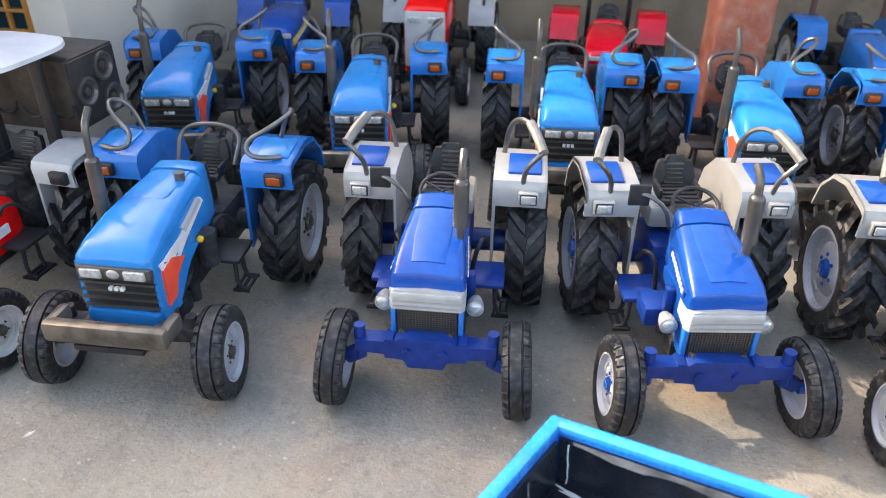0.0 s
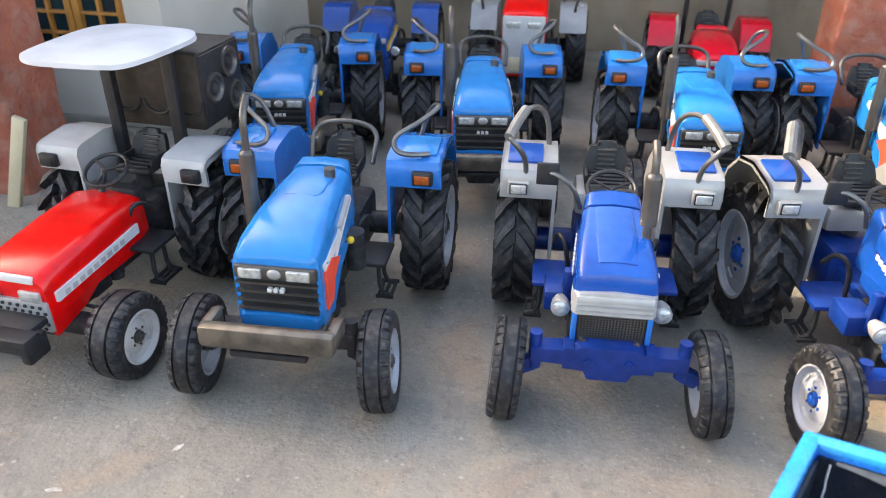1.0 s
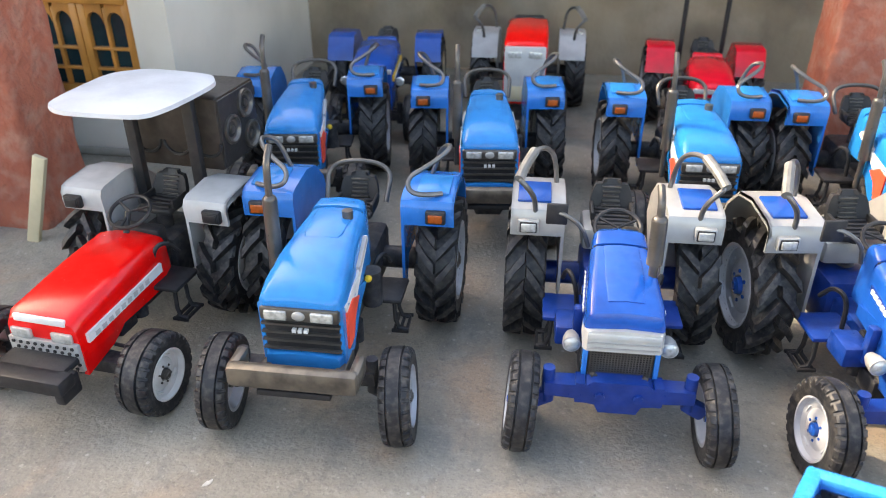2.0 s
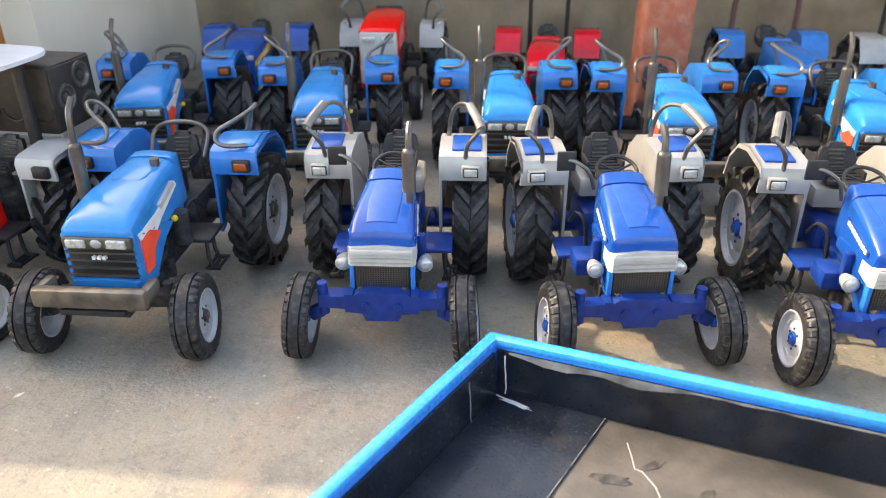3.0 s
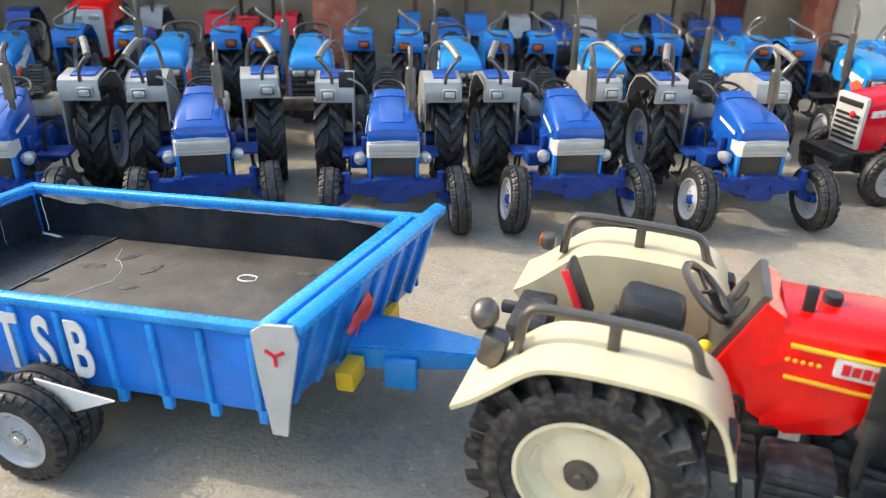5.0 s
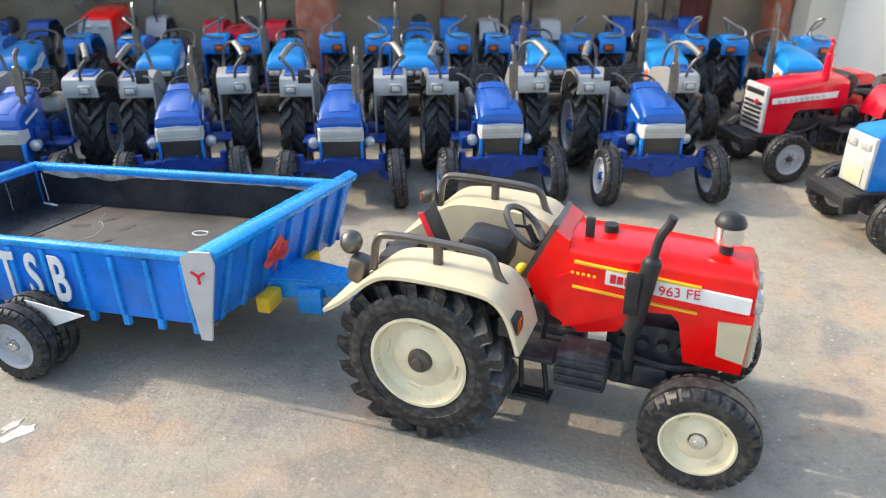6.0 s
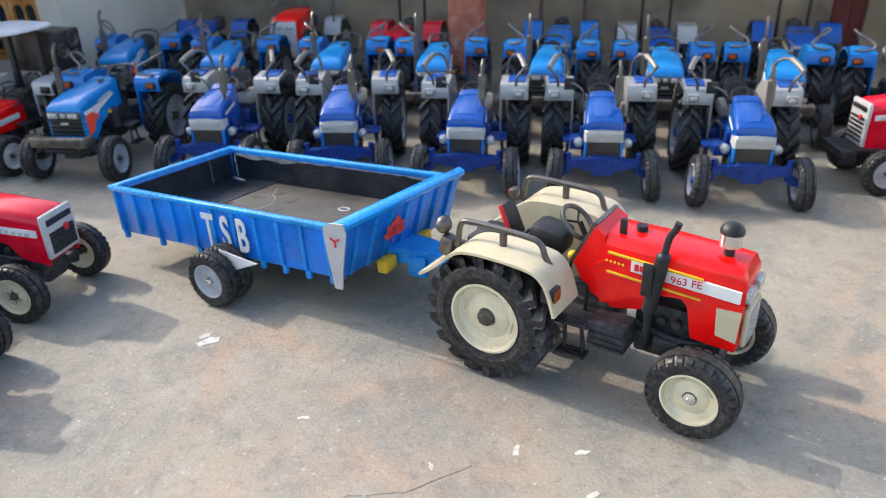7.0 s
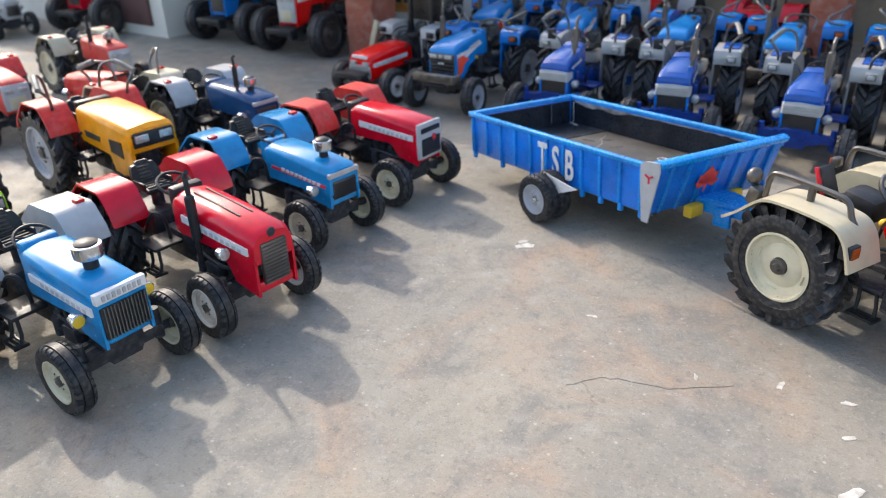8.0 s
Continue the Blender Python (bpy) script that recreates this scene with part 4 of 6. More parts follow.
def plain_tractor(at, label, hood_mat, fender_mat, rim, face, steer=0.0, name="toy_tractor", group="", hood_h=0.112, length=0.10, wide=0.024, deep=False, fenders="slope", stack=None, bowl=None, canopy=False,
                  chassis=CHASSIS, rail="", bumper=False, fw=0.0185, stripe=None, lamp=AMBER, wb=0.16, rr=0.056, fr=0.033, low=0.058, rt=0.06, ft=0.053, posts=False, topstripe=None, speaker=False, nose=0.0):
    """A tractor with a box-shaped hood; face names its grille."""
    rw = 0.031
    o = thing(name, label, "toy tractor", at, group)
    wheels(o, wb, fr, fw, ft, rr, rw, rt, rim, GUNMETAL, steer)
    engine(o, wb, chassis, z1=hood_h - 0.034)
    front_axle(o, ft, 0.036, chassis, steer)
    r = {"boxed": 0.006, "oval": 0.014}.get(face, 0.010)
    hb = hood_h - 0.036
    hood = part("hood", loft(mesh(), [(-0.022, wide * 0.96, hb, hood_h - 0.008, r, wide * 0.94), (-0.016, wide, hb, hood_h - 0.003, r, wide), (length * 0.4, wide * 1.04, hb, hood_h + 0.003, r, wide * 1.02),
                                      (length * 0.86, wide * 1.04, hb, hood_h + 0.006, r, wide * 1.0), (length, wide * 0.9, hb, hood_h + 0.002, r, wide * 0.85)]), hood_mat, o)
    for s in (-1, 1):
        part("side_panel", slab(mesh(), [(-0.022, hb + 0.004), (0.034, hb + 0.004), (0.022, hb - 0.004), (0.010, low), (-0.022, low - 0.006)], *sorted((s * wide * 0.86, s * wide * 0.985))), hood_mat, o)
    part("nose_base", box(mesh(), (0, -0.014, low + 0.002), (wide * 1.72, 0.014, 0.012), 0.003), hood_mat, o)
    fz0, fz1 = low + 0.006, hood_h - 0.014
    if face == "slots":
        g = part("grille", box(mesh(), (0, -0.0235, (fz0 + fz1) / 2 + 0.003), (wide * 2.02, 0.006, fz1 - fz0 + 0.016), 0.003), WHITE, o, "white grille surround")
        part("grille_slot", bars(mesh(), -wide * 0.78, wide * 0.78, -0.0262, fz0, fz1 - 0.01, 6, t=0.0032), BLACK, g)
        part("lamp_slot", box(mesh(), (0, -0.0262, fz1 + 0.001), (wide * 1.6, 0.003, 0.007), 0.001), BLACK, g)
        part("badge", ball(mesh(), (wide * 0.3, -0.027, fz1 - 0.012), 0.0045, (1, 0.4, 1)), DECAL_RED, g)
    elif face == "oval":
        g = part("grille", box(mesh(), (0, -0.021, (fz0 + fz1) / 2 - 0.002), (wide * 1.25, 0.006, fz1 - fz0), 0.002), GUNMETAL, o, "dark ribbed grille")
        part("grille_bar", bars(mesh(), -wide * 0.58, wide * 0.58, -0.0235, fz0 - 0.001, fz1 - 0.004, 11, t=0.0014), PEWTER, g)
        part("badge", ball(mesh(), (0, -0.0215, fz1 + 0.006), 0.005, (1, 0.4, 1)), CHASSIS, g)
    elif face == "bandbars":
        part("name_band", box(mesh(), (0, -0.021, fz1 + 0.004), (wide * 1.98, 0.006, 0.010), 0.001), DECAL_WHITE, o, "white front band with grey lettering")
        part("band_lettering", bars(mesh(), -wide * 0.8, wide * 0.8, -0.0235, fz1 + 0.0015, fz1 + 0.0065, 8, False, 0.0028), DECAL_GREY, o)
        g = part("grille", box(mesh(), (0, -0.021, (fz0 + fz1) / 2 - 0.004), (wide * 1.8, 0.005, fz1 - fz0 - 0.002), 0.001), BLACK, o, "black upright-bar grille")
        part("grille_bar", bars(mesh(), -wide * 0.85, wide * 0.85, -0.0235, fz0 - 0.003, fz1 - 0.005, 13, False, 0.0011), PEWTER, g)
    elif face == "dark":
        g = part("grille", box(mesh(), (0, -0.021, (fz0 + fz1) / 2 - 0.004), (wide * 1.5, 0.005, fz1 - fz0 - 0.004), 0.001), GUNMETAL, o, "dark flat grille")
        part("grille_bar", bars(mesh(), -wide * 0.7, wide * 0.7, -0.0235, fz0 - 0.001, fz1 - 0.008, 8, t=0.0008), BLACK, g)
        part("front_stripe", box(mesh(), (0, -0.0215, fz1 + 0.002), (wide * 1.96, 0.005, 0.006), 0.001), DECAL_GREY, o)
    elif face == "lamps":
        g = part("grille", box(mesh(), (0, -0.0225, fz1 - 0.006), (wide * 1.7, 0.005, 0.02), 0.002), BLACK, o, "black lamp panel")
        for s in (-1, 1):
            part("headlamp", box(mesh(), (s * wide * 0.5, -0.025, fz1 - 0.004), (wide * 0.55, 0.003, 0.010), 0.001), LAMP, g)
        part("lower_grille", box(mesh(), (0, -0.0225, fz0 + 0.001), (wide * 1.7, 0.005, 0.009), 0.002), GUNMETAL, o)
    elif face == "boxed":
        g = part("grille", box(mesh(), (0, -0.0225, (fz0 + fz1) / 2), (wide * 1.9, 0.006, fz1 - fz0 + 0.01), 0.002), WHITE, o, "white grille plate with two headlamps")
        for s in (-1, 1):
            part("headlamp", box(mesh(), (s * wide * 0.48, -0.026, fz1 - 0.006), (wide * 0.62, 0.003, 0.009), 0.002), LAMP, g)
        part("grille_plate", box(mesh(), (0, -0.0258, fz0 + 0.008), (wide * 1.2, 0.002, 0.02), 0.002), CREAM, g)
    elif face == "perf":
        g = part("grille", box(mesh(), (0, -0.0225, fz0 + 0.004), (wide * 1.9, 0.005, 0.024), 0.001), SILVER, o, "perforated silver grille")
        bm = mesh()
        for i in range(9):
            for j in range(5):
                box(bm, (-wide * 0.8 + wide * 0.2 * (i + 0.5 * (j % 2)), -0.0252, fz0 - 0.005 + j * 0.0044), (0.002, 0.002, 0.002))
        part("grille_hole", bm, BLACK, g)
        for s in (-1, 1):
            part("headlamp", box(mesh(), (s * wide * 0.55, -0.0235, fz1 - 0.006), (wide * 0.55, 0.003, 0.008), 0.001), LAMP, o)
        part("name_plate", box(mesh(), (0, -0.0215, fz1 + 0.006), (wide * 1.4, 0.003, 0.006), 0.001), DECAL_WHITE, o)
    if stripe:
        for s in (-1, 1):
            sp = part("side_stripe", slab(mesh(), [(-0.016, hood_h - (0.0235 if stripe is DECAL_RED else 0.019)), (length * 0.8, hood_h - (0.018 if stripe is DECAL_RED else 0.013)), (length * 0.8, hood_h - 0.021), (-0.016, hood_h - 0.0265)], *sorted((s * wide * 0.99, s * (wide * 1.04 + 0.0012)))), stripe, hood, "sticker strip with print on the hood side")
            bm = mesh()
            for k in range(9):
                f = k / 9
                box(bm, (s * (wide * 1.04 + 0.001), -0.006 + f * length * 0.72, hood_h - 0.0235 + f * 0.0055), (0.0012, length * 0.05, 0.004))
            part("stripe_lettering", bm, DECAL_GREY if stripe is DECAL_WHITE else DECAL_WHITE, sp)
    if deep:
        for s in (-1, 1):
            pn = part("deep_side", slab(mesh(), [(-0.0215, hb + 0.003), (length * 0.92, hb + 0.003), (length * 0.86, hb - 0.006), (length * 0.30, hb - 0.012), (length * 0.22, low - 0.004), (-0.020, low - 0.008)], *sorted((s * wide * 0.9, s * wide * 1.01))), hood_mat, o)
            part("side_window", slab(mesh(), [(0.0, hb + 0.012), (length * 0.24, hb + 0.012), (length * 0.24, hb - 0.006), (0.0, hb - 0.010)], *sorted((s * wide * 0.98, s * (wide * 1.045)))), BLACK, pn, "black side window")
            part("louvre", slab(mesh(), [(length * 0.42, hb + 0.010), (length * 0.76, hb + 0.012), (length * 0.74, hb + 0.003), (length * 0.44, hb + 0.002)], *sorted((s * wide * 0.98, s * (wide * 1.05)))), GUNMETAL, pn)
    if topstripe:
        for s in (-1, 1):
            box_b = box(mesh(), (s * wide * 0.3, length * 0.36, hood_h + 0.0036), (0.0018, length * 0.78, 0.0016), 0, Matrix.Rotation(0.075, 4, "X"))
            part("pin_stripe", box_b, topstripe, hood)
    if nose:
        tuck(o, {"hood", "side_panel", "nose_base", "grille", "grille_bar", "badge", "side_stripe", "stripe_lettering"}, -nose, length)
    for s in (-1, 1):
        fender(o, s, wb, rr, rt, rw, fender_mat, None, lamp, rail, fenders)
    if stack:
        exhaust(o, *stack)
    if bowl:
        air_cleaner(o, *bowl)
    if face in ("oval", "bandbars", "dark"):
        for s in (-1, 1):
            up = Matrix.Translation((s * (wide + 0.009), -0.004, hood_h - 0.030)) @ Matrix.Rotation(-math.pi / 2, 4, "Z")
            hl = part("headlamp", lathe(mesh(), [(0, -0.009), (0.005, -0.007), (0.0066, 0.002), (0.0055, 0.003)], 16, up), CHROME, o, "round side headlamp")
            part("lens", lathe(mesh(), [(0.0055, 0.003), (0, 0.0045)], 16, up), LAMP if face != "bandbars" else DECAL_YELLOW, hl)
            part("lamp_stalk", rod(mesh(), (s * wide * 0.9, 0, hood_h - 0.032), (s * (wide + 0.006), 0, hood_h - 0.031), 0.002, seg=8), CHASSIS, hl)
    seat_and_wheel(o, wb, 0.10)
    footboards(o, wb, BLACK, BLACK)
    part("dash", box(mesh(), (0, length + 0.004, hood_h - 0.01), (wide * 1.5, 0.014, 0.035), 0.004), hood_mat if face in ("bandbars", "dark") else BLACK, o)
    if bumper:
        bm = mesh()
        box(bm, (0, -0.048, 0.052), (0.07, 0.016, 0.012), 0.002)
        box(bm, (0, -0.022, 0.055), (0.056, 0.05, 0.006), 0.002)
        for s in (-1, 1):
            box(bm, (s * 0.03, -0.044, 0.046), (0.008, 0.02, 0.018), 0.002)
        part("bumper", bm, BLACK, o, "flat black front carrier")
    if posts is True:
        for s in (-1, 1):
            part("canopy_post", rod(mesh(), (s * 0.03, wb + 0.03, 0.07), (s * 0.031, wb + 0.032, 0.34), 0.0035, seg=10), BLACK, o, "tall black post")
    if posts == "hoop":
        part("roll_hoop", pipe(mesh(), [(-0.05, wb + 0.03, 0.07), (-0.05, wb + 0.032, 0.215), (0.05, wb + 0.032, 0.215), (0.05, wb + 0.03, 0.07)], 0.0045), BROWNSTONE, o, "dark brown roll hoop")
    if speaker:
        sb = part("speaker_box", box(mesh(), (0.003, wb + 0.058, 0.158), (0.092, 0.07, 0.066), 0.0015), BROWNBOX, o, "brown-black loudspeaker box")
        part("speaker_side", box(mesh(), (0.0495, wb + 0.058, 0.158), (0.003, 0.066, 0.062), 0.001), BLACK, sb, "black side panel with two round speakers")
        for dy, dz in ((0.012, 0.016), (0.018, -0.016), (-0.016, 0.0)):
            up = Matrix.Translation((0.0515, wb + 0.058 + dy, 0.158 + dz))
            part("speaker_cone", lathe(mesh(), [(0.0135, -0.002), (0.0135, 0.002), (0.0115, 0.0024), (0.0095, 0.0), (0.004, -0.0012), (0.0035, 0.0012), (0, 0.0018)], 22, up), GUNMETAL, sb)
        for k in (-1, 0, 1):
            part("scallop", pipe(mesh(), [(0.006 + k * 0.03 + 0.0135 * math.cos(a), wb + 0.0225, 0.150 - 0.0125 * math.sin(a)) for a in [math.pi * i / 10 for i in range(11)]], 0.0016, 6, 0), BLACK, sb)
    if canopy:
        for s in (-1, 1):
            part("canopy_post", box(mesh(), (s * 0.030, wb + 0.012, 0.145), (0.010, 0.008, 0.118), 0.001), BLACK, o, "black canopy post")
        bm = mesh()
        n = 32
        ring = []
        for k in range(n):
            a = k * math.tau / n
            c, s = math.cos(a), math.sin(a)
            w, d = 0.0535 + 0.0012 * math.sin(5 * a), 0.061 + 0.001 * math.cos(7 * a)
            ring.append((w * math.copysign(abs(c) ** 0.55, c), wb - 0.012 + d * math.copysign(abs(s) ** 0.55, s)))
        lo = [bm.verts.new((x, y, 0.203)) for x, y in ring]
        hi = [bm.verts.new((x * 0.99, wb - 0.012 + (y - wb + 0.012) * 0.99, 0.2065)) for x, y in ring]
        top = [bm.verts.new((x * 0.75, wb - 0.012 + (y - wb + 0.012) * 0.75, 0.2105)) for x, y in ring]
        for a, b in ((lo, hi), (hi, top)):
            for k in range(n):
                bm.faces.new((a[k], a[(k + 1) % n], b[(k + 1) % n], b[k]))
        bm.faces.new(top)
        bm.faces.new(lo[::-1])
        part("canopy", bm, CANOPY, o, "white hand-cut canopy sheet")
    return o


def red_cream_tractor(at):
    """Scarlet tractor with cream mudguards, guard rails, chrome bowl and stack, hitched to the cart."""
    wb, fr, fw, ft, rr, rw, rt = 0.180, 0.0375, 0.027, 0.0585, 0.0615, 0.036, 0.068
    o = thing("toy_tractor", "scarlet toy tractor with cream mudguards, hitched to a blue cart", "toy tractor", at)
    wheels(o, wb, fr, fw, ft, rr, rw, rt, RIM_CREAM, CHROME, 0, 0.0098, big=True, count=18, rhub=GUNMETAL, q=0.50)
    engine(o, wb, CHASSIS, 0.036, 0.082, 0.017)
    front_axle(o, ft, 0.04, CHASSIS, 0)
    hood = part("hood", loft(mesh(), [(-0.0205, 0.023, 0.106, 0.128, 0.006, 0.0215), (-0.016, 0.0255, 0.104, 0.1355, 0.009, 0.024), (0.01, 0.027, 0.102, 0.1375, 0.010, 0.025), (0.05, 0.0275, 0.098, 0.139, 0.010, 0.026),
                                      (0.085, 0.0275, 0.08, 0.139, 0.010, 0.026), (0.097, 0.027, 0.076, 0.140, 0.010, 0.025)]), RED, o)
    for s in (-1, 1):
        part("side_panel", slab(mesh(), [(-0.0215, 0.108), (0.03, 0.103), (0.022, 0.094), (0.016, 0.066), (-0.0195, 0.064)], *sorted((s * 0.0225, s * 0.0262))), RED, o)
        bm = mesh()
        slab(bm, [(0.045, 0.10), (0.094, 0.118), (0.104, 0.112), (0.098, 0.082), (0.085, 0.074), (0.06, 0.080), (0.05, 0.094)], *sorted((s * 0.0235, s * 0.0268)))
        part("rear_side_panel", bm, RED, o)
    part("nose_base", box(mesh(), (0, -0.014, 0.070), (0.044, 0.013, 0.014), 0.003), RED, o)
    part("dash_cowl", slab(mesh(), [(0.0965, 0.078), (0.0965, 0.1395), (0.106, 0.1455), (0.124, 0.108), (0.112, 0.086)], -0.0252, 0.0252), RED, o)
    dash = part("dash_panel", slab(mesh(), [(0.1045, 0.1478), (0.1085, 0.1484), (0.1285, 0.1075), (0.1245, 0.1055)], -0.0225, 0.0225), GUNMETAL, o, "slanted grey dash panel")
    for s in (-1, 1):
        part("dial", rod(mesh(), (s * 0.009, 0.1135, 0.132), (s * 0.009, 0.1165, 0.1334), 0.0066), BLACK, dash)
    g = part("grille", box(mesh(), (0, -0.0225, 0.083), (0.036, 0.005, 0.036), 0.002), CREAM, o, "cream grille plate")
    part("grille_bar", bars(mesh(), -0.016, 0.016, -0.0248, 0.068, 0.098, 8, t=0.0012), DECAL_GREY, g)
    for s in (-1, 1):
        part("headlamp", box(mesh(), (s * 0.0135, -0.0215, 0.1125), (0.017, 0.008, 0.011), 0.002), LAMP, o, "clear rectangular headlamp")
        part("cream_panel", slab(mesh(), [(-0.0205, 0.1015), (-0.001, 0.1005), (-0.003, 0.076), (-0.0195, 0.073)], *sorted((s * 0.0255, s * 0.0274))), CREAM, o, "cream plate on the side panel")
    for s in (-1, 1):
        sp = part("side_sticker", slab(mesh(), [(-0.018, 0.1195), (0.071, 0.1245), (0.071, 0.1145), (-0.018, 0.1095)], *sorted((s * 0.0258, s * 0.0287))), DECAL_WHITE, hood, "white sticker with red lettering")
        for dz, mt in ((0.0105, DECAL_YELLOW), (-0.0075, DECAL_YELLOW)):
            part("pin_stripe", slab(mesh(), [(0.012, 0.111 + dz + 0.0014), (0.092, 0.1155 + dz + 0.0014), (0.092, 0.1155 + dz), (0.012, 0.111 + dz)], *sorted((s * 0.0258, s * 0.0286))), mt, hood)
        bm = mesh()
        for k in range(5):
            ball(bm, (s * 0.0286, 0.078 + k * 0.0036, 0.1185 + k * 0.0002), 0.0013, (0.3, 1, 1), 6, 4)
        part("star", bm, DECAL_YELLOW, hood)
        bm = mesh()
        for k in range(6):
            box(bm, (s * 0.0288, 0.066 - k * 0.0046, 0.1192 - k * 0.00026), (0.0008, 0.0037, 0.0062 - 0.0008 * (k % 2)))
        part("name_print", bm, DECAL_RED, sp)
        cu = bpy.data.curves.new("model_text", "FONT")
        cu.body, cu.size, cu.extrude, cu.align_x, cu.align_y = "963 FE", 0.0094, 0.0003, "CENTER", "CENTER"
        tmp = bpy.data.objects.new("model_text", cu)
        me = bpy.data.meshes.new_from_object(tmp)
        me.materials.clear()
        me.materials.append(DECAL_RED)
        bpy.data.objects.remove(tmp)
        part("model_lettering", me, None, sp, "red lettering that says 963 FE", Matrix.Translation((s * 0.0289, 0.0245, 0.1168)) @ Matrix.Rotation(s * math.pi / 2, 4, "Z") @ Matrix.Rotation(math.pi / 2, 4, "X") @ Matrix.Rotation(-s * 0.055, 4, "Z"))
    exhaust(o, -0.036, 0.050, 0.078, 0.170, BLACK, 0.0060, -0.012)
    part("heat_shield", box(mesh(), (-0.0425, 0.052, 0.118), (0.002, 0.009, 0.03), 0.001), BLACK, o)
    air_cleaner(o, -0.003, 0.001, 0.136, 0.0088, 0.026, 1.08)
    part("fuel_cap", rod(mesh(), (0, 0.074, 0.138), (0, 0.074, 0.145), 0.005), BLACK, hood)
    part("hood_handle", box(mesh(), (-0.012, 0.086, 0.145), (0.004, 0.006, 0.016), 0.001), BLACK, hood)
    for s in (-1, 1):
        fd = fender(o, s, wb, rr, rt, rw, CREAM, None, None, "long", "cream")
        part("lamp_housing", box(mesh(), (s * 0.078, wb - rr * 0.98, rr * 1.66), (0.014, 0.012, 0.013), 0.001), BLACK, fd)
        part("marker_lamp", box(mesh(), (s * 0.078, wb - rr * 0.98 - 0.006, rr * 1.66), (0.011, 0.002, 0.010), 0.0008), AMBER, fd, "amber marker lamp")
    part("work_lamp", ball(mesh(), (-0.056, wb + 0.060, 0.1285), 0.0085, (1, 0.9, 1)), GUNMETAL, o, "round grey rear work lamp")
    part("lamp_bracket", box(mesh(), (-0.058, wb + 0.054, rr * 1.80), (0.014, 0.014, 0.020), 0.004, Matrix.Rotation(0.25, 4, "X")), GUNMETAL, o)
    part("rear_marker", box(mesh(), (0.06, wb + 0.05, rr * 1.98), (0.012, 0.008, 0.010), 0.002), GUNMETAL, o)
    part("rear_marker_lens", box(mesh(), (0.06, wb + 0.0548, rr * 1.98), (0.009, 0.002, 0.007), 0.0008), AMBER, o, "amber rear lens")
    seat_and_wheel(o, wb - 0.004, 0.104, slim=True)
    part("battery_box", box(mesh(), (-0.042, 0.078, 0.060), (0.028, 0.034, 0.026), 0.003), CHASSIS, o)
    for k in range(4):
        part("box_rib", box(mesh(), (-0.0565, 0.078, 0.051 + k * 0.006), (0.002, 0.030, 0.0022)), CHASSIS, o)
    footboards(o, wb, CHASSIS, BLACK)
    part("drawbar_hitch", box(mesh(), (0, wb + 0.052, 0.045), (0.02, 0.05, 0.007), 0.002), CHASSIS, o)
    return o


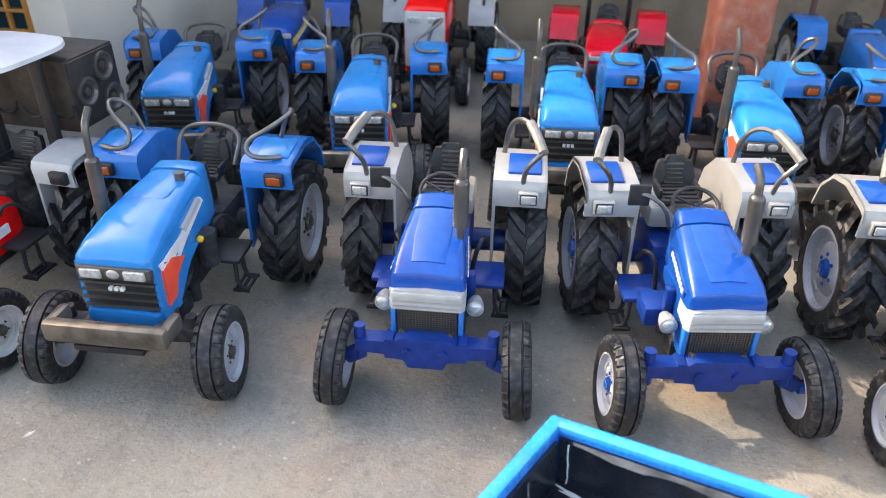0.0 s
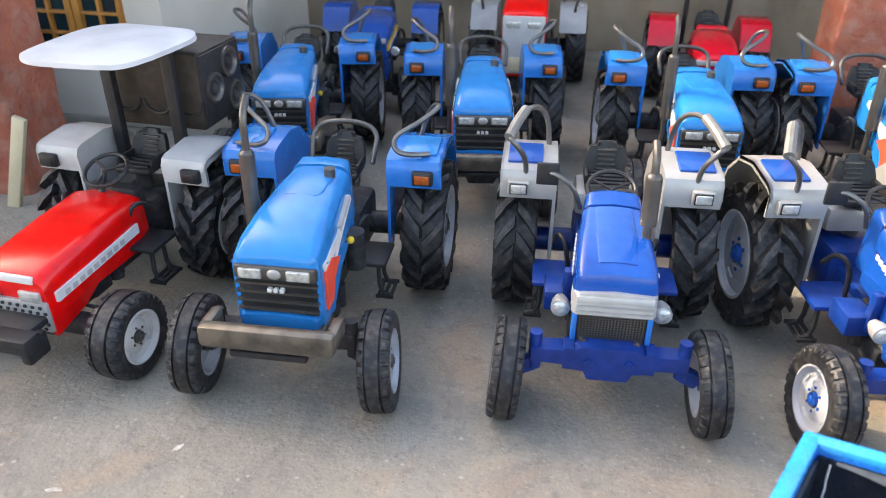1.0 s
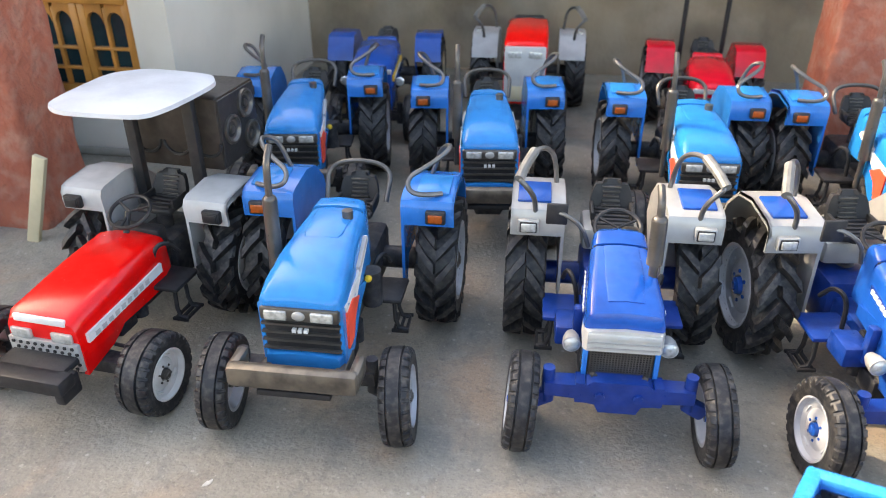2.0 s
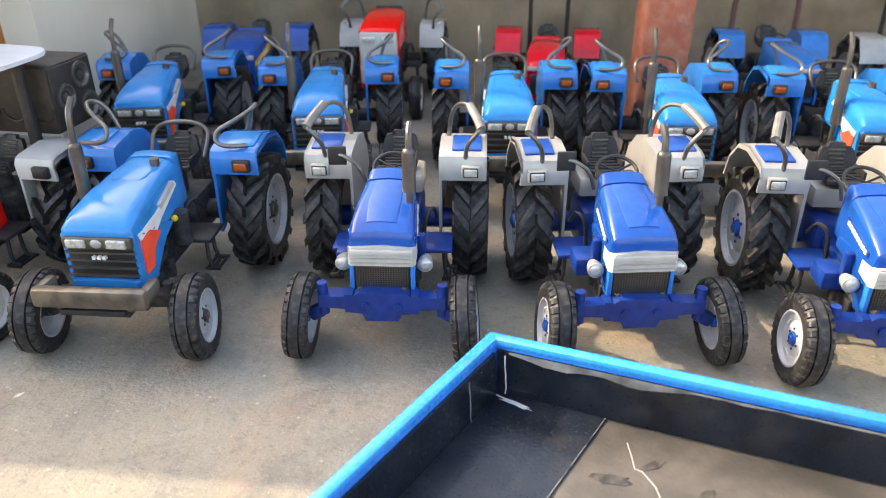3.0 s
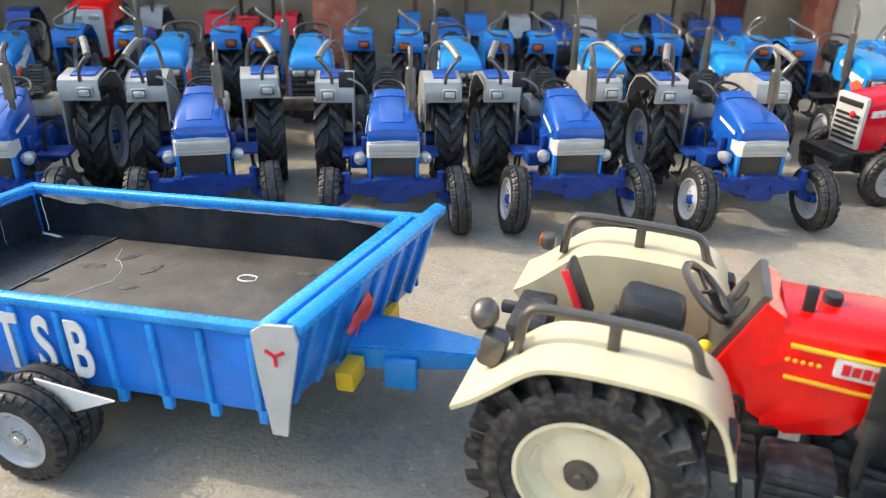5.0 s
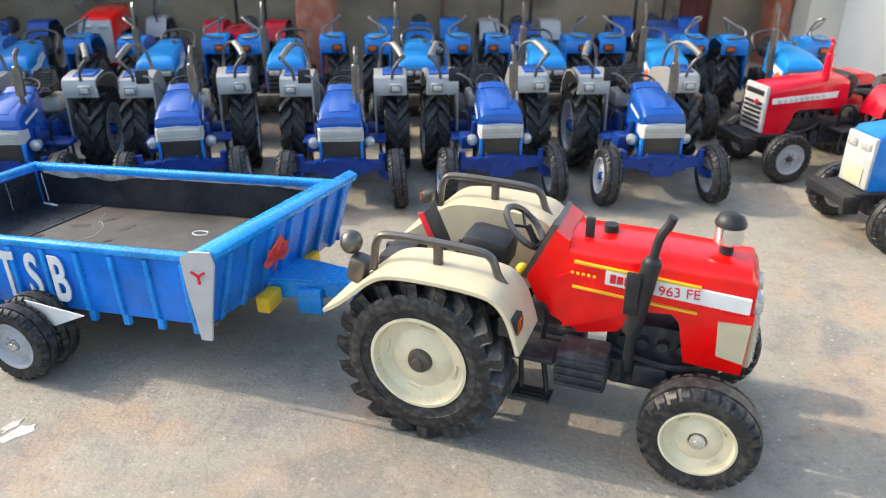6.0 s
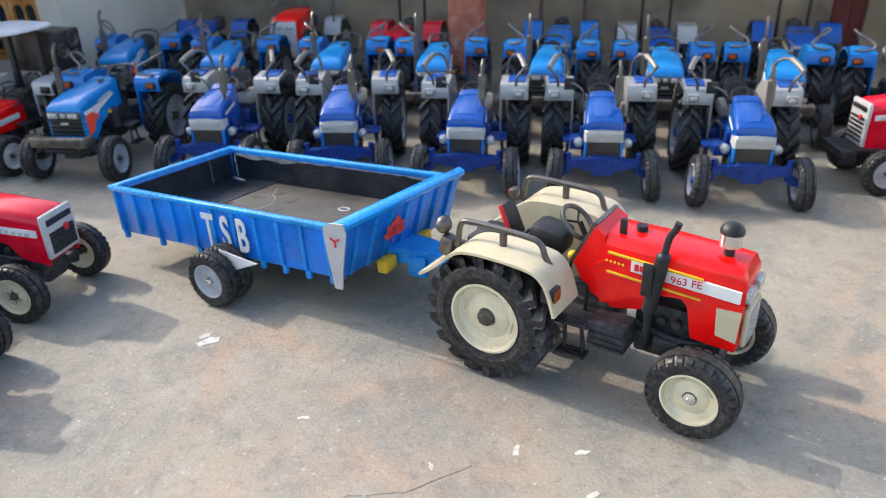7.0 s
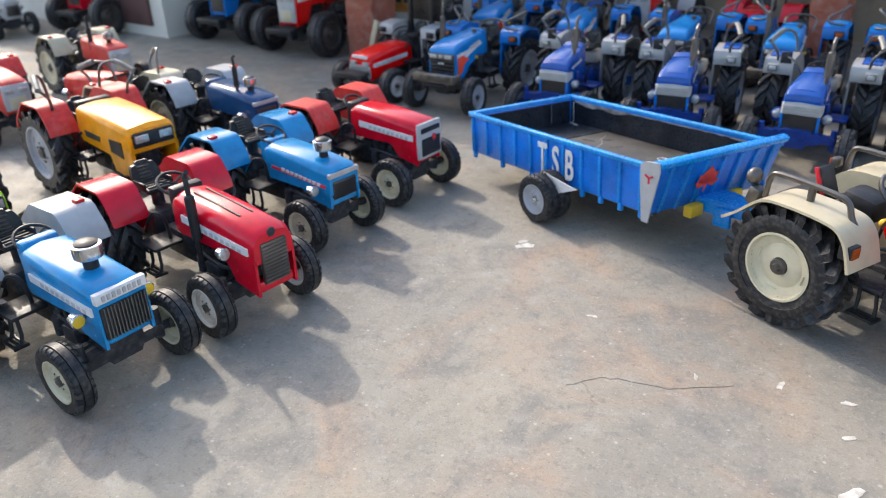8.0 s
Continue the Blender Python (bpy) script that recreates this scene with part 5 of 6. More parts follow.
# ---------------------------------------------------------------- the cart
def cart(at):
    """A tipping cart: x along its length, the drawbar at +x; a flared headboard, ribbed sides, black inside."""
    L, W, zf, zt, zb = 0.167, 0.0855, 0.062, 0.0985, 0.053
    K = 0.176                                           # the hand-made box is out of square by this much
    lozenge = Matrix(((1, K, 0, 0), (0, 1, 0, 0), (0, 0, 1, 0), (0, 0, 0, 1)))
    askew = Matrix.Rotation(-math.atan(K), 4, "Z")

    def skewed(bm):
        bm.transform(lozenge)
        return bm

    o = thing("toy_trailer", "bright blue toy cart with ribbed sides and a black bed", "toy trailer", at)
    bed = part("bed_floor", skewed(box(mesh(), (0, 0, zf - 0.003), (2 * L - 0.006, 2 * W - 0.006, 0.006), 0.001)), BEDFLOOR, o, "dusty black bed floor")
    rnd = random.Random(5)
    way = [(-0.078, -0.08), (-0.066, -0.066), (-0.058, -0.052), (-0.054, -0.036), (-0.050, -0.02), (-0.041, -0.004), (-0.030, 0.012), (-0.033, 0.024), (-0.036, 0.034), (-0.046, 0.041), (-0.052, 0.044), (-0.056, 0.054), (-0.06, 0.064)]
    part("paint_crack", pipe(mesh(), [(x + rnd.uniform(-0.0016, 0.0016), y + rnd.uniform(-0.0016, 0.0016), zf + 0.0002) for x, y in way], 0.00036, 5, 0), DECAL_GREY, bed, "pale crack in the bed paint")
    ring = [(0.066 + (0.0078 + rnd.uniform(-0.0009, 0.0009)) * math.cos(k * math.tau / 18), 0.036 + (0.0046 + rnd.uniform(-0.0007, 0.0007)) * math.sin(k * math.tau / 18), zf + 0.0003) for k in range(18)]
    part("pale_ring", pipe(mesh(), ring + ring[:1], 0.0007, 5, 0), DECAL_WHITE, bed, "pale ring mark")
    part("floor_patch", skewed(box(mesh(), (-0.125, 0.016, zf + 0.0006), (0.07, 0.13, 0.0012))), BED, bed, "glossy black patch")
    for s in (-1, 1):
        wall = part("side_wall", box(mesh(), (0, s * (W - 0.002), (zb + zt) / 2 - 0.004), (2 * L, 0.004, zt - zb + 0.008), 0.0008), CART_ROYAL, o, "royal blue side wall", Matrix.Translation((s * W * K, 0, 0)))
        part("wall_lining", box(mesh(), (0, s * (W - 0.0052), (zf + zt) / 2 - 0.001), (2 * L - 0.008, 0.002, zt - zf - 0.003)), BED, wall, "black inner face")
        part("top_rail", box(mesh(), (0.007, s * (W - 0.001), zt + 0.002), (2 * L + 0.018, 0.0085, 0.006), 0.002), CART_BLUE, wall, "bright blue top rail")
        part("gusset", slab(mesh(), [(L - 0.003, zb + 0.006), (L - 0.003, zt), (L + 0.012, zt)], -0.0018, 0.0018), CART_ROYAL, wall, "", Matrix.Translation((0, s * (W - 0.002), 0)) @ Matrix.Rotation(-math.pi / 2, 4, "Z"))
        for k in range(11):
            x = -L + 0.006 + k * (2 * L - 0.02) / 10
            rb = part("rib", box(mesh(), (x, s * (W + 0.0012), (zb + zt) / 2 - 0.004), (0.0045, 0.004, zt - zb + 0.004), 0.001), CART_RIB, wall)
            if k % 2 == 0 or k > 6:
                part("rib_foot", box(mesh(), (x + 0.001, s * (W - 0.001), zb - 0.011), (0.006, 0.005, 0.010), 0.001), CART_RIB, rb)
        part("lower_rail", box(mesh(), (0, s * (W - 0.008), zb - 0.010), (2 * L - 0.03, 0.004, 0.004), 0.001), PEWTER, o)
        part("mud_flap", slab(mesh(), [(-0.058, 0.0545), (-0.005, 0.062), (-0.008, 0.054), (-0.027, 0.042)], -0.0006, 0.0006), DECAL_WHITE, o, "white wheel flap",
             Matrix.Translation((0, s * (W + 0.0215), 0)) @ Matrix.Rotation(math.pi / 2, 4, "Z"))
    tail = part("tailboard", box(mesh(), (0.0015, 0, (zb + zt) / 2), (0.004, 2 * W * 1.012, zt - zb), 0.0008), CART_ROYAL, o, "", Matrix.Translation((-L, 0, 0)) @ askew)
    part("board_lining", box(mesh(), (0.0048, 0, (zf + zt) / 2 - 0.001), (0.002, 2 * W - 0.014, zt - zf - 0.003)), BED, tail, "black inner face")
    part("top_rail", box(mesh(), (-0.0005, 0, zt + 0.0021), (0.0085, 2 * W + 0.008, 0.0062), 0.002), CART_BLUE, tail)
    # upright inner board, and the headboard that flares forward from it
    inner = part("inner_board", box(mesh(), (-0.004, 0, (zb + zt) / 2), (0.004, 2 * W * 1.012, zt - zb), 0.0008), CART_ROYAL, o, "", Matrix.Translation((L - 0.004, 0, 0)) @ askew)
    part("board_lining", box(mesh(), (-0.0072, 0, (zf + zt) / 2 - 0.001), (0.002, 2 * W - 0.014, zt - zf - 0.003)), BED, inner, "black inner face")
    part("top_rail", box(mesh(), (-0.0015, 0, zt + 0.0022), (0.011, 2 * W + 0.006, 0.0060), 0.002), CART_BLUE, inner, "bright blue top rail")
    part("gap_plate", box(mesh(), (0.008, 0, zt + 0.0005), (0.016, 2 * W - 0.004, 0.003), 0.0008), CART_BLUE, inner)
    lean = Matrix.Translation((L - 0.004, 0, zb - 0.006)) @ askew @ Matrix.Rotation(0.33, 4, "Y")
    bm = mesh()
    box(bm, (0, 0, 0.032), (0.004, 2 * W + 0.004, 0.068), 0.001)
    hd = part("headboard", bm, CART_ROYAL, o, "royal blue headboard that leans forward", lean)
    part("top_rail", box(mesh(), (0.0005, 0, 0.0660), (0.010, 2 * W + 0.012, 0.007), 0.002), CART_BLUE, hd)
    for k in range(4):
        part("brace", box(mesh(), (-0.005, -W + 0.03 + k * (2 * W - 0.06) / 3, 0.052), (0.010, 0.004, 0.012), 0.001, Matrix.Rotation(0.5, 4, "Y")), CART_BLUE, hd)
    for k in range(7):
        part("rib", box(mesh(), (0.003, -W + 0.012 + k * (2 * W - 0.024) / 6, 0.030), (0.004, 0.005, 0.062), 0.001), CART_RIB, hd)
    bm = mesh()
    for a, r in ((90, 0.024), (48, 0.019), (132, 0.019), (8, 0.017), (172, 0.017)):
        d = Vector((0, math.cos(radians(a)), math.sin(radians(a))))
        n = Vector((0, -d.z, d.y)) * r * 0.38
        c = Vector((0.0068, -0.019, 0.030))
        vs = [bm.verts.new(c + v) for v in (Vector((0, 0, 0)), d * r * 0.55 + n, d * r, d * r * 0.55 - n)]
        top = [bm.verts.new(v.co + Vector((0.0006, 0, 0))) for v in vs]
        bm.faces.new(top)
        bm.faces.new(vs[::-1])
        for k in range(4):
            bm.faces.new((vs[k], vs[(k + 1) % 4], top[(k + 1) % 4], top[k]))
    box(bm, (0.0071, -0.019, 0.025), (0.0008, 0.0018, 0.012))
    part("leaf_sticker", bm, DECAL_ORANGE, hd, "red leaf sticker")
    for s in (-1,):
        cp = part("corner_plate", slab(mesh(), [(-0.005, 0.106), (0.003, 0.111), (0.020, 0.112), (0.022, 0.102), (0.013, 0.062), (0.009, 0.040), (0.0, 0.040), (-0.004, 0.082)], -0.001, 0.001), WHITE, o, "white corner plate with a red mark",
                  Matrix.Translation((L + s * W * K - 0.002, s * (W + 0.0105), 0)) @ Matrix.Rotation(-math.pi / 2, 4, "Z"))
        bm = mesh()
        for k in range(3):
            a = radians(90 + 120 * k + 180)
            box(bm, Vector((-s * 0.0014, 0.008 + 0.003 * math.cos(a), 0.093 + 0.003 * math.sin(a))), (0.0012, 0.0066, 0.0017), 0, Matrix.Rotation(a, 4, "X"))
        part("red_mark", bm, DECAL_RED, cp)
    # lettering on the side
    for k, ch in enumerate("TSB"):
        cu = bpy.data.curves.new("letter", "FONT")
        cu.body, cu.size, cu.extrude, cu.offset, cu.align_x, cu.align_y = ch, 0.054, 0.0006, 0.0011, "CENTER", "CENTER"
        tmp = bpy.data.objects.new("letter", cu)
        me = bpy.data.meshes.new_from_object(tmp)
        me.materials.clear()
        me.materials.append(DECAL_WHITE)
        bpy.data.objects.remove(tmp)
        part("painted_letter", me, None, o, "white painted letter " + ch, Matrix.Translation((-0.024 + k * 0.0245, -W - 0.0036, 0.071)) @ Matrix.Rotation(math.pi / 2, 4, "X") @ Matrix.Diagonal((0.52, 1.0, 1, 1)))
    # frame, axle, wheels, drawbar
    bm = mesh()
    for s in (-1, 1):
        box(bm, (0, s * 0.03, 0.047), (2 * L - 0.02, 0.008, 0.010), 0.002)
    rod(bm, (0.001, -0.115, 0.031), (0.001, 0.115, 0.031), 0.004)
    box(bm, (-0.012, 0.03, 0.04), (0.04, 0.008, 0.012), 0.002)
    box(bm, (-0.012, -0.03, 0.04), (0.04, 0.008, 0.012), 0.002)
    part("frame", bm, CHASSIS, o)
    bm = mesh()
    rows = []
    for x, w, z0, z1 in ((L - 0.012, 0.023, 0.038, 0.054), (L + 0.02, 0.020, 0.038, 0.055), (L + 0.085, 0.010, 0.040, 0.051), (L + 0.1, 0.007, 0.042, 0.049)):
        rows.append([bm.verts.new((x, y, z)) for y, z in ((-w, z0), (w, z0), (w, z1), (-w, z1))])
    for a, c in zip(rows, rows[1:]):
        for k in range(4):
            bm.faces.new((a[k], a[(k + 1) % 4], c[(k + 1) % 4], c[k]))
    bm.faces.new(rows[0][::-1])
    bm.faces.new(rows[-1])
    bmesh.ops.bevel(bm, geom=list(bm.edges), offset=0.0015, segments=2, affect="EDGES")
    part("drawbar", bm, CART_BLUE, o, "bright blue tapered drawbar")
    part("drawbar_bracket", box(mesh(), (L + 0.034, -0.021, 0.038), (0.022, 0.006, 0.022), 0.002), CART_BLUE, o)
    part("hitch_tongue", box(mesh(), (L + 0.108, 0, 0.0455), (0.026, 0.012, 0.006), 0.002), CHASSIS, o)
    # seams and smudges inside the bed
    part("corner_seam", pipe(mesh(), [(-L + 0.010 + W * K + rnd.uniform(-0.0005, 0.0005), W - 0.0072, 0.064 + k * 0.005) for k in range(7)], 0.0005, 5, 0), DECAL_WHITE, o, "pale seam in the corner")
    part("tail_seam", pipe(mesh(), [(-L + 0.0082 + 0.042 * K, 0.042 + rnd.uniform(-0.0005, 0.0005), 0.066 + k * 0.005) for k in range(7)], 0.0004, 5, 0), SCRAPED, o, "pale seam in the tailboard lining")
    part("patch_edge", pipe(mesh(), [(-0.0905 + (-0.046 + k * 0.0125) * K, -0.046 + k * 0.0125, zf + 0.0010 + rnd.uniform(-0.0002, 0.0002)) for k in range(11)], 0.0004, 5, 0), SCRAPED, bed)

    def blot(name, x, y, z, l, w, a, mat, label, rough=0.22):
        bm = mesh()
        loops = []
        sway = [rnd.uniform(1 - rough, 1 + rough) for k in range(20)]
        for dz, f in ((0.0, 1.0), (0.0003, 0.92)):
            row = []
            for k in range(20):
                u, v = 0.5 * l * f * sway[k] * math.cos(k * math.tau / 20), 0.5 * w * f * sway[k] * math.sin(k * math.tau / 20)
                row.append(bm.verts.new((x + u * math.cos(a) - v * math.sin(a), y + u * math.sin(a) + v * math.cos(a), z + dz)))
            loops.append(row)
        for k in range(20):
            bm.faces.new((loops[0][k], loops[0][(k + 1) % 20], loops[1][(k + 1) % 20], loops[1][k]))
        bm.faces.new(loops[1])
        part(name, bm, mat, bed, label)

    blot("paint_patch", -L + 0.014 + 0.066 * K + 0.006, W - 0.013, zf + 0.0013, 0.022, 0.004, -0.25, DECAL_WHITE, "bare pale patch by the corner", 0.45)
    for x, y, l, w, a in ((-0.062, 0.030, 0.022, 0.008, 0.2), (-0.042, 0.050, 0.016, 0.006, 0.9), (-0.085, 0.0, 0.014, 0.006, 0.5), (-0.012, 0.034, 0.018, 0.007, 1.2), (-0.012, 0.004, 0.016, 0.006, 0.3),
                          (0.105, 0.052, 0.020, 0.007, 0.1), (0.118, 0.02, 0.022, 0.009, 0.4), (0.112, -0.01, 0.026, 0.007, 0.9), (0.03, -0.03, 0.014, 0.006, 0.6)):
        blot("smudge", x, y, zf + 0.0002, l, w, a, SMUDGE, "dark smudge")
    # paint scraped off under the top rail of the far wall
    bm = mesh()
    top, low = [], []
    for k in range(41):
        x = -L + 0.012 + W * K + k * (2 * L - 0.03) / 40
        top.append(bm.verts.new((x, W - 0.0067, zt - 0.0015)))
        low.append(bm.verts.new((x, W - 0.0067, zt - 0.0022 - max(0.0, 0.0065 * math.sin(k * 0.17 + 0.3) * (0.4 + 0.6 * math.sin(k * 0.43) ** 2)) - rnd.uniform(0, 0.0012))))
    for k in range(40):
        bm.faces.new((low[k], low[k + 1], top[k + 1], top[k]))
    part("scraped_edge", bm, SCRAPED, o, "scraped grey edge under the rail")
    for s in (-1, 1):
        part("yellow_bracket", box(mesh(), (L + 0.006, s * 0.036, 0.044), (0.012, 0.022, 0.014), 0.002), DECAL_YELLOW, o, "yellow bracket")
    for s in (-1, 1):
        w = Matrix.Translation((0.001, s * 0.118, 0.0315)) @ Matrix.Rotation(math.pi / 2 * s, 4, "Z")
        hb = part("wheel", kept(("hub", "cart"), lambda: hub(0.0315, 0.019, CHROME, False)), None, o, "", w)
        part("tyre", kept(("rib", "cart"), lambda: rib_tyre(0.0315, 0.019)), None, hb)
        part("rim", kept(("rim", "cart"), lambda: dish(0.0315, 0.019, RIM_GREY, 4)), None, hb)
        part("inner_tyre", kept(("rib", "cart"), lambda: rib_tyre(0.0315, 0.019)), None, hb, "", Matrix.Translation((-0.020, 0, 0)))
    return o


# ---------------------------------------------------------------- the setting
def face_box(bm, x0, x1, y0, y1, z0, z1, bevel=0.0):
    return box(bm, ((x0 + x1) / 2, (y0 + y1) / 2, (z0 + z1) / 2), (x1 - x0, y1 - y0, z1 - z0), bevel)


bm = mesh()
vs = [bm.verts.new(p) for p in ((-40, -40, 0), (40, -40, 0), (40, 40, 0), (-40, 40, 0))]
bm.faces.new(vs)
solid("ground", bm, CONCRETE, "worn grey concrete yard with ochre patches and pale chips", "ground")

bm = mesh()
for x, y, r, a in ((0.203, -0.003, 0.012, 0.7), (0.195, 0.006, 0.007, 1.0), (0.524, -0.111, 0.006, 1.5), (0.576, -0.105, 0.0055, 0.4), (0.60, -0.21, 0.009, 0.9), (0.62, -0.225, 0.006, 0.2), (0.70, 0.21, 0.006, 0.1),
                   (0.585, -0.15, 0.005, 0.8), (0.46, -0.14, 0.004, 2.0), (0.34, -0.10, 0.004, 0.3), (-0.272, 0.332, 0.004, 1.1), (-0.33, 0.285, 0.004, 0.2)):
    ring = []
    for k in range(14):
        t = k * math.tau / 14
        q = r * (0.75 + 0.5 * noise.noise(Vector((x * 90 + math.cos(t) * 1.3, y * 90 + math.sin(t) * 1.3, 0))))
        ring.append(Vector((x, y, 0.0006)) + Matrix.Rotation(a, 3, "Z") @ Vector((q * math.cos(t) * 1.5, q * math.sin(t) * 0.6, 0)))
    lo = [bm.verts.new((p.x, p.y, -0.0005)) for p in ring]
    hi = [bm.verts.new(p) for p in ring]
    bm.faces.new(hi)
    for k in range(14):
        bm.faces.new((lo[k], lo[(k + 1) % 14], hi[(k + 1) % 14], hi[k]))
tagged(solid("pale_fleck", bm, FLECK, "pale lime splashes dried on the concrete", "splash"), kind="stuff")

# a hairline crack across the open yard, with a short branch
rnd = random.Random(11)
bm = mesh()
for way in (((0.372, -0.214), (0.392, -0.188), (0.410, -0.178), (0.446, -0.171), (0.470, -0.150), (0.494, -0.131)), ((0.381, -0.202), (0.396, -0.214), (0.402, -0.222))):
    pts = []
    for (xa, ya), (xb, yb) in zip(way, way[1:]):
        for k in range(5):
            pts.append((xa + (xb - xa) * k / 5 + rnd.uniform(-0.0016, 0.0016), ya + (yb - ya) * k / 5 + rnd.uniform(-0.0016, 0.0016), 0.0))
    pipe(bm, pts, 0.0007, 5, 0)
solid("ground_crack", bm, CONCRETE, "raised hairline cracks in the concrete", "crack", "stuff")

WALL_H = 0.52
solid("wall_side", face_box(mesh(), -0.61, -0.556, 0.93, 1.46, 0, WALL_H), PLASTER, "white plastered side wall of the porch", "wall")
bm = mesh()
face_box(bm, -0.556, 1.12, 1.40, 1.46, 0, WALL_H)
face_box(bm, 1.198, 1.60, 1.40, 1.46, 0, WALL_H)
face_box(bm, 1.12, 1.198, 1.40, 1.46, 0.42, WALL_H)
solid("wall_back", bm, BACKWALL, "stained brown plaster wall behind the tractors", "wall")
bm = mesh()
face_box(bm, 1.12, 1.198, 1.410, 1.422, 0, 0.42)
door = solid("door_1", bm, MAROON, "closed maroon painted door in the brown wall", "door")
for x in (1.139, 1.179):
    part("door_panel", face_box(mesh(), x - 0.014, x + 0.014, 1.406, 1.411, 0.03, 0.38, 0.002), MAROON, door)
# window wall, with a real opening
WX0, WX1, WZ0, WZ1 = -0.918, -0.606, 0.074, 0.30
bm = mesh()
face_box(bm, -1.40, WX0, 0.88, 0.93, 0, WALL_H)
face_box(bm, WX1, -0.556, 0.88, 0.93, 0, WALL_H)
face_box(bm, WX0, WX1, 0.88, 0.93, 0, WZ0)
face_box(bm, WX0, WX1, 0.88, 0.93, WZ1, WALL_H)
solid("wall_window", bm, PLASTER, "white plastered wall with a wooden window", "wall")
solid("skirting", face_box(mesh(), -1.33, -0.558, 0.872, 0.8795, 0, 0.012, 0.003), DADO, "grey cement skirting along the window wall", "skirting")
bm = mesh()
face_box(bm, -2.4, -1.345, 0.575, 0.64, 0, WALL_H)
face_box(bm, -1.40, -1.345, 0.64, 0.88, 0, WALL_H)
solid("wall_west", bm, PLASTER, "white plastered wall with a dark brown panel", "wall")
part("wall_panel", face_box(mesh(), -1.555, -1.405, 0.566, 0.578, 0.03, 0.16, 0.003), BROWNSTONE, bpy.data.objects["wall_west"], "dark brown inset panel")


def shutter(owner, x0, x1, z0, z1):
    """A wooden leaf: stiles, rails, two columns of panes, the upper ones arched."""
    w = x1 - x0
    sh = part("shutter", box(mesh(), (x0 + 0.005, 0.899, (z0 + z1) / 2), (0.010, 0.014, z1 - z0), 0.001), WOOD, owner)
    part("stile", box(mesh(), (x1 - 0.005, 0.899, (z0 + z1) / 2), (0.010, 0.014, z1 - z0), 0.001), WOOD, sh)
    part("muntin", box(mesh(), ((x0 + x1) / 2, 0.899, (z0 + z1) / 2), (0.005, 0.010, z1 - z0 - 0.012), 0.001), WOOD, sh)
    part("rail", box(mesh(), ((x0 + x1) / 2, 0.899, z0 + 0.006), (w - 0.02, 0.0136, 0.012), 0.001), WOOD, sh)
    for k in (1, 2):
        part("muntin", box(mesh(), ((x0 + x1) / 2, 0.8985, z0 + 0.008 + k * 0.027), (w - 0.02, 0.009, 0.004), 0.0008), WOOD, sh)
    # arched head rail, cut from two spandrels a pane
    top, half = z1, (w - 0.025) / 4
    for cx in (x0 + 0.010 + half, x1 - 0.010 - half):
        bm = mesh()
        n = 8
        arch = [(cx + half * math.cos(math.pi * k / n), top - 0.026 + 0.015 * math.sin(math.pi * k / n)) for k in range(n + 1)]
        line = arch + [(cx - half, top), (cx + half, top)]
        a = [bm.verts.new((x, 0.893, z)) for x, z in line]
        b = [bm.verts.new((x, 0.905, z)) for x, z in line]
        bm.faces.new(a)
        bm.faces.new(b[::-1])
        for k in range(len(a)):
            bm.faces.new((a[k], a[(k + 1) % len(a)], b[(k + 1) % len(a)], b[k]))
        part("arched_rail", bm, WOOD, sh)
    for i, cx in enumerate((x0 + 0.010 + half, x1 - 0.010 - half)):
        for j in range(3):
            za, zb_ = z0 + 0.012 + j * 0.027, z0 + 0.012 + (j + 1) * 0.027 if j < 2 else z1 - 0.004
            part("pane", box(mesh(), (cx, 0.902, (za + zb_) / 2), (half * 2 + 0.002, 0.003, zb_ - za)), DARKGLASS, sh)


win = thing("window_1", "orange varnished wooden window with small dark panes", "window", Matrix.Identity(4), "", "structure")
part("window_frame", face_box(mesh(), WX0, WX0 + 0.008, 0.884, 0.918, WZ0, WZ1, 0.001), WOOD, win)
part("window_frame", face_box(mesh(), WX1 - 0.008, WX1, 0.884, 0.918, WZ0, WZ1, 0.001), WOOD, win)
part("window_sill", face_box(mesh(), WX0 + 0.008, WX1 - 0.008, 0.882, 0.92, WZ0, WZ0 + 0.008, 0.001), WOOD, win)
part("transom", face_box(mesh(), WX0 + 0.008, WX1 - 0.008, 0.884, 0.918, 0.204, 0.216, 0.001), WOOD, win)
part("head", face_box(mesh(), WX0 + 0.008, WX1 - 0.008, 0.884, 0.918, WZ1 - 0.010, WZ1, 0.001), WOOD, win)
for k in range(4):
    step_x = (WX1 - WX0 - 0.016) / 4
    xa = WX0 + 0.008 + k * step_x
    shutter(win, xa + 0.0006, xa + step_x - 0.0006, WZ0 + 0.0085, 0.2035)
    part("top_light", face_box(mesh(), xa + 0.006, xa + step_x - 0.006, 0.9, 0.904, 0.217, WZ1 - 0.011), DARKGLASS, win)
    part("top_stile", face_box(mesh(), xa - 0.004 if k else xa, xa + 0.005, 0.891, 0.907, 0.217, WZ1 - 0.011, 0.001), WOOD, win)
# Added backing wall behind the panes, out of view, in the back wall's brown
solid("room_back", face_box(mesh(), -1.33, -0.62, 1.30, 1.33, 0, WALL_H), BACKWALL, "unseen brown wall added behind the window", "wall")


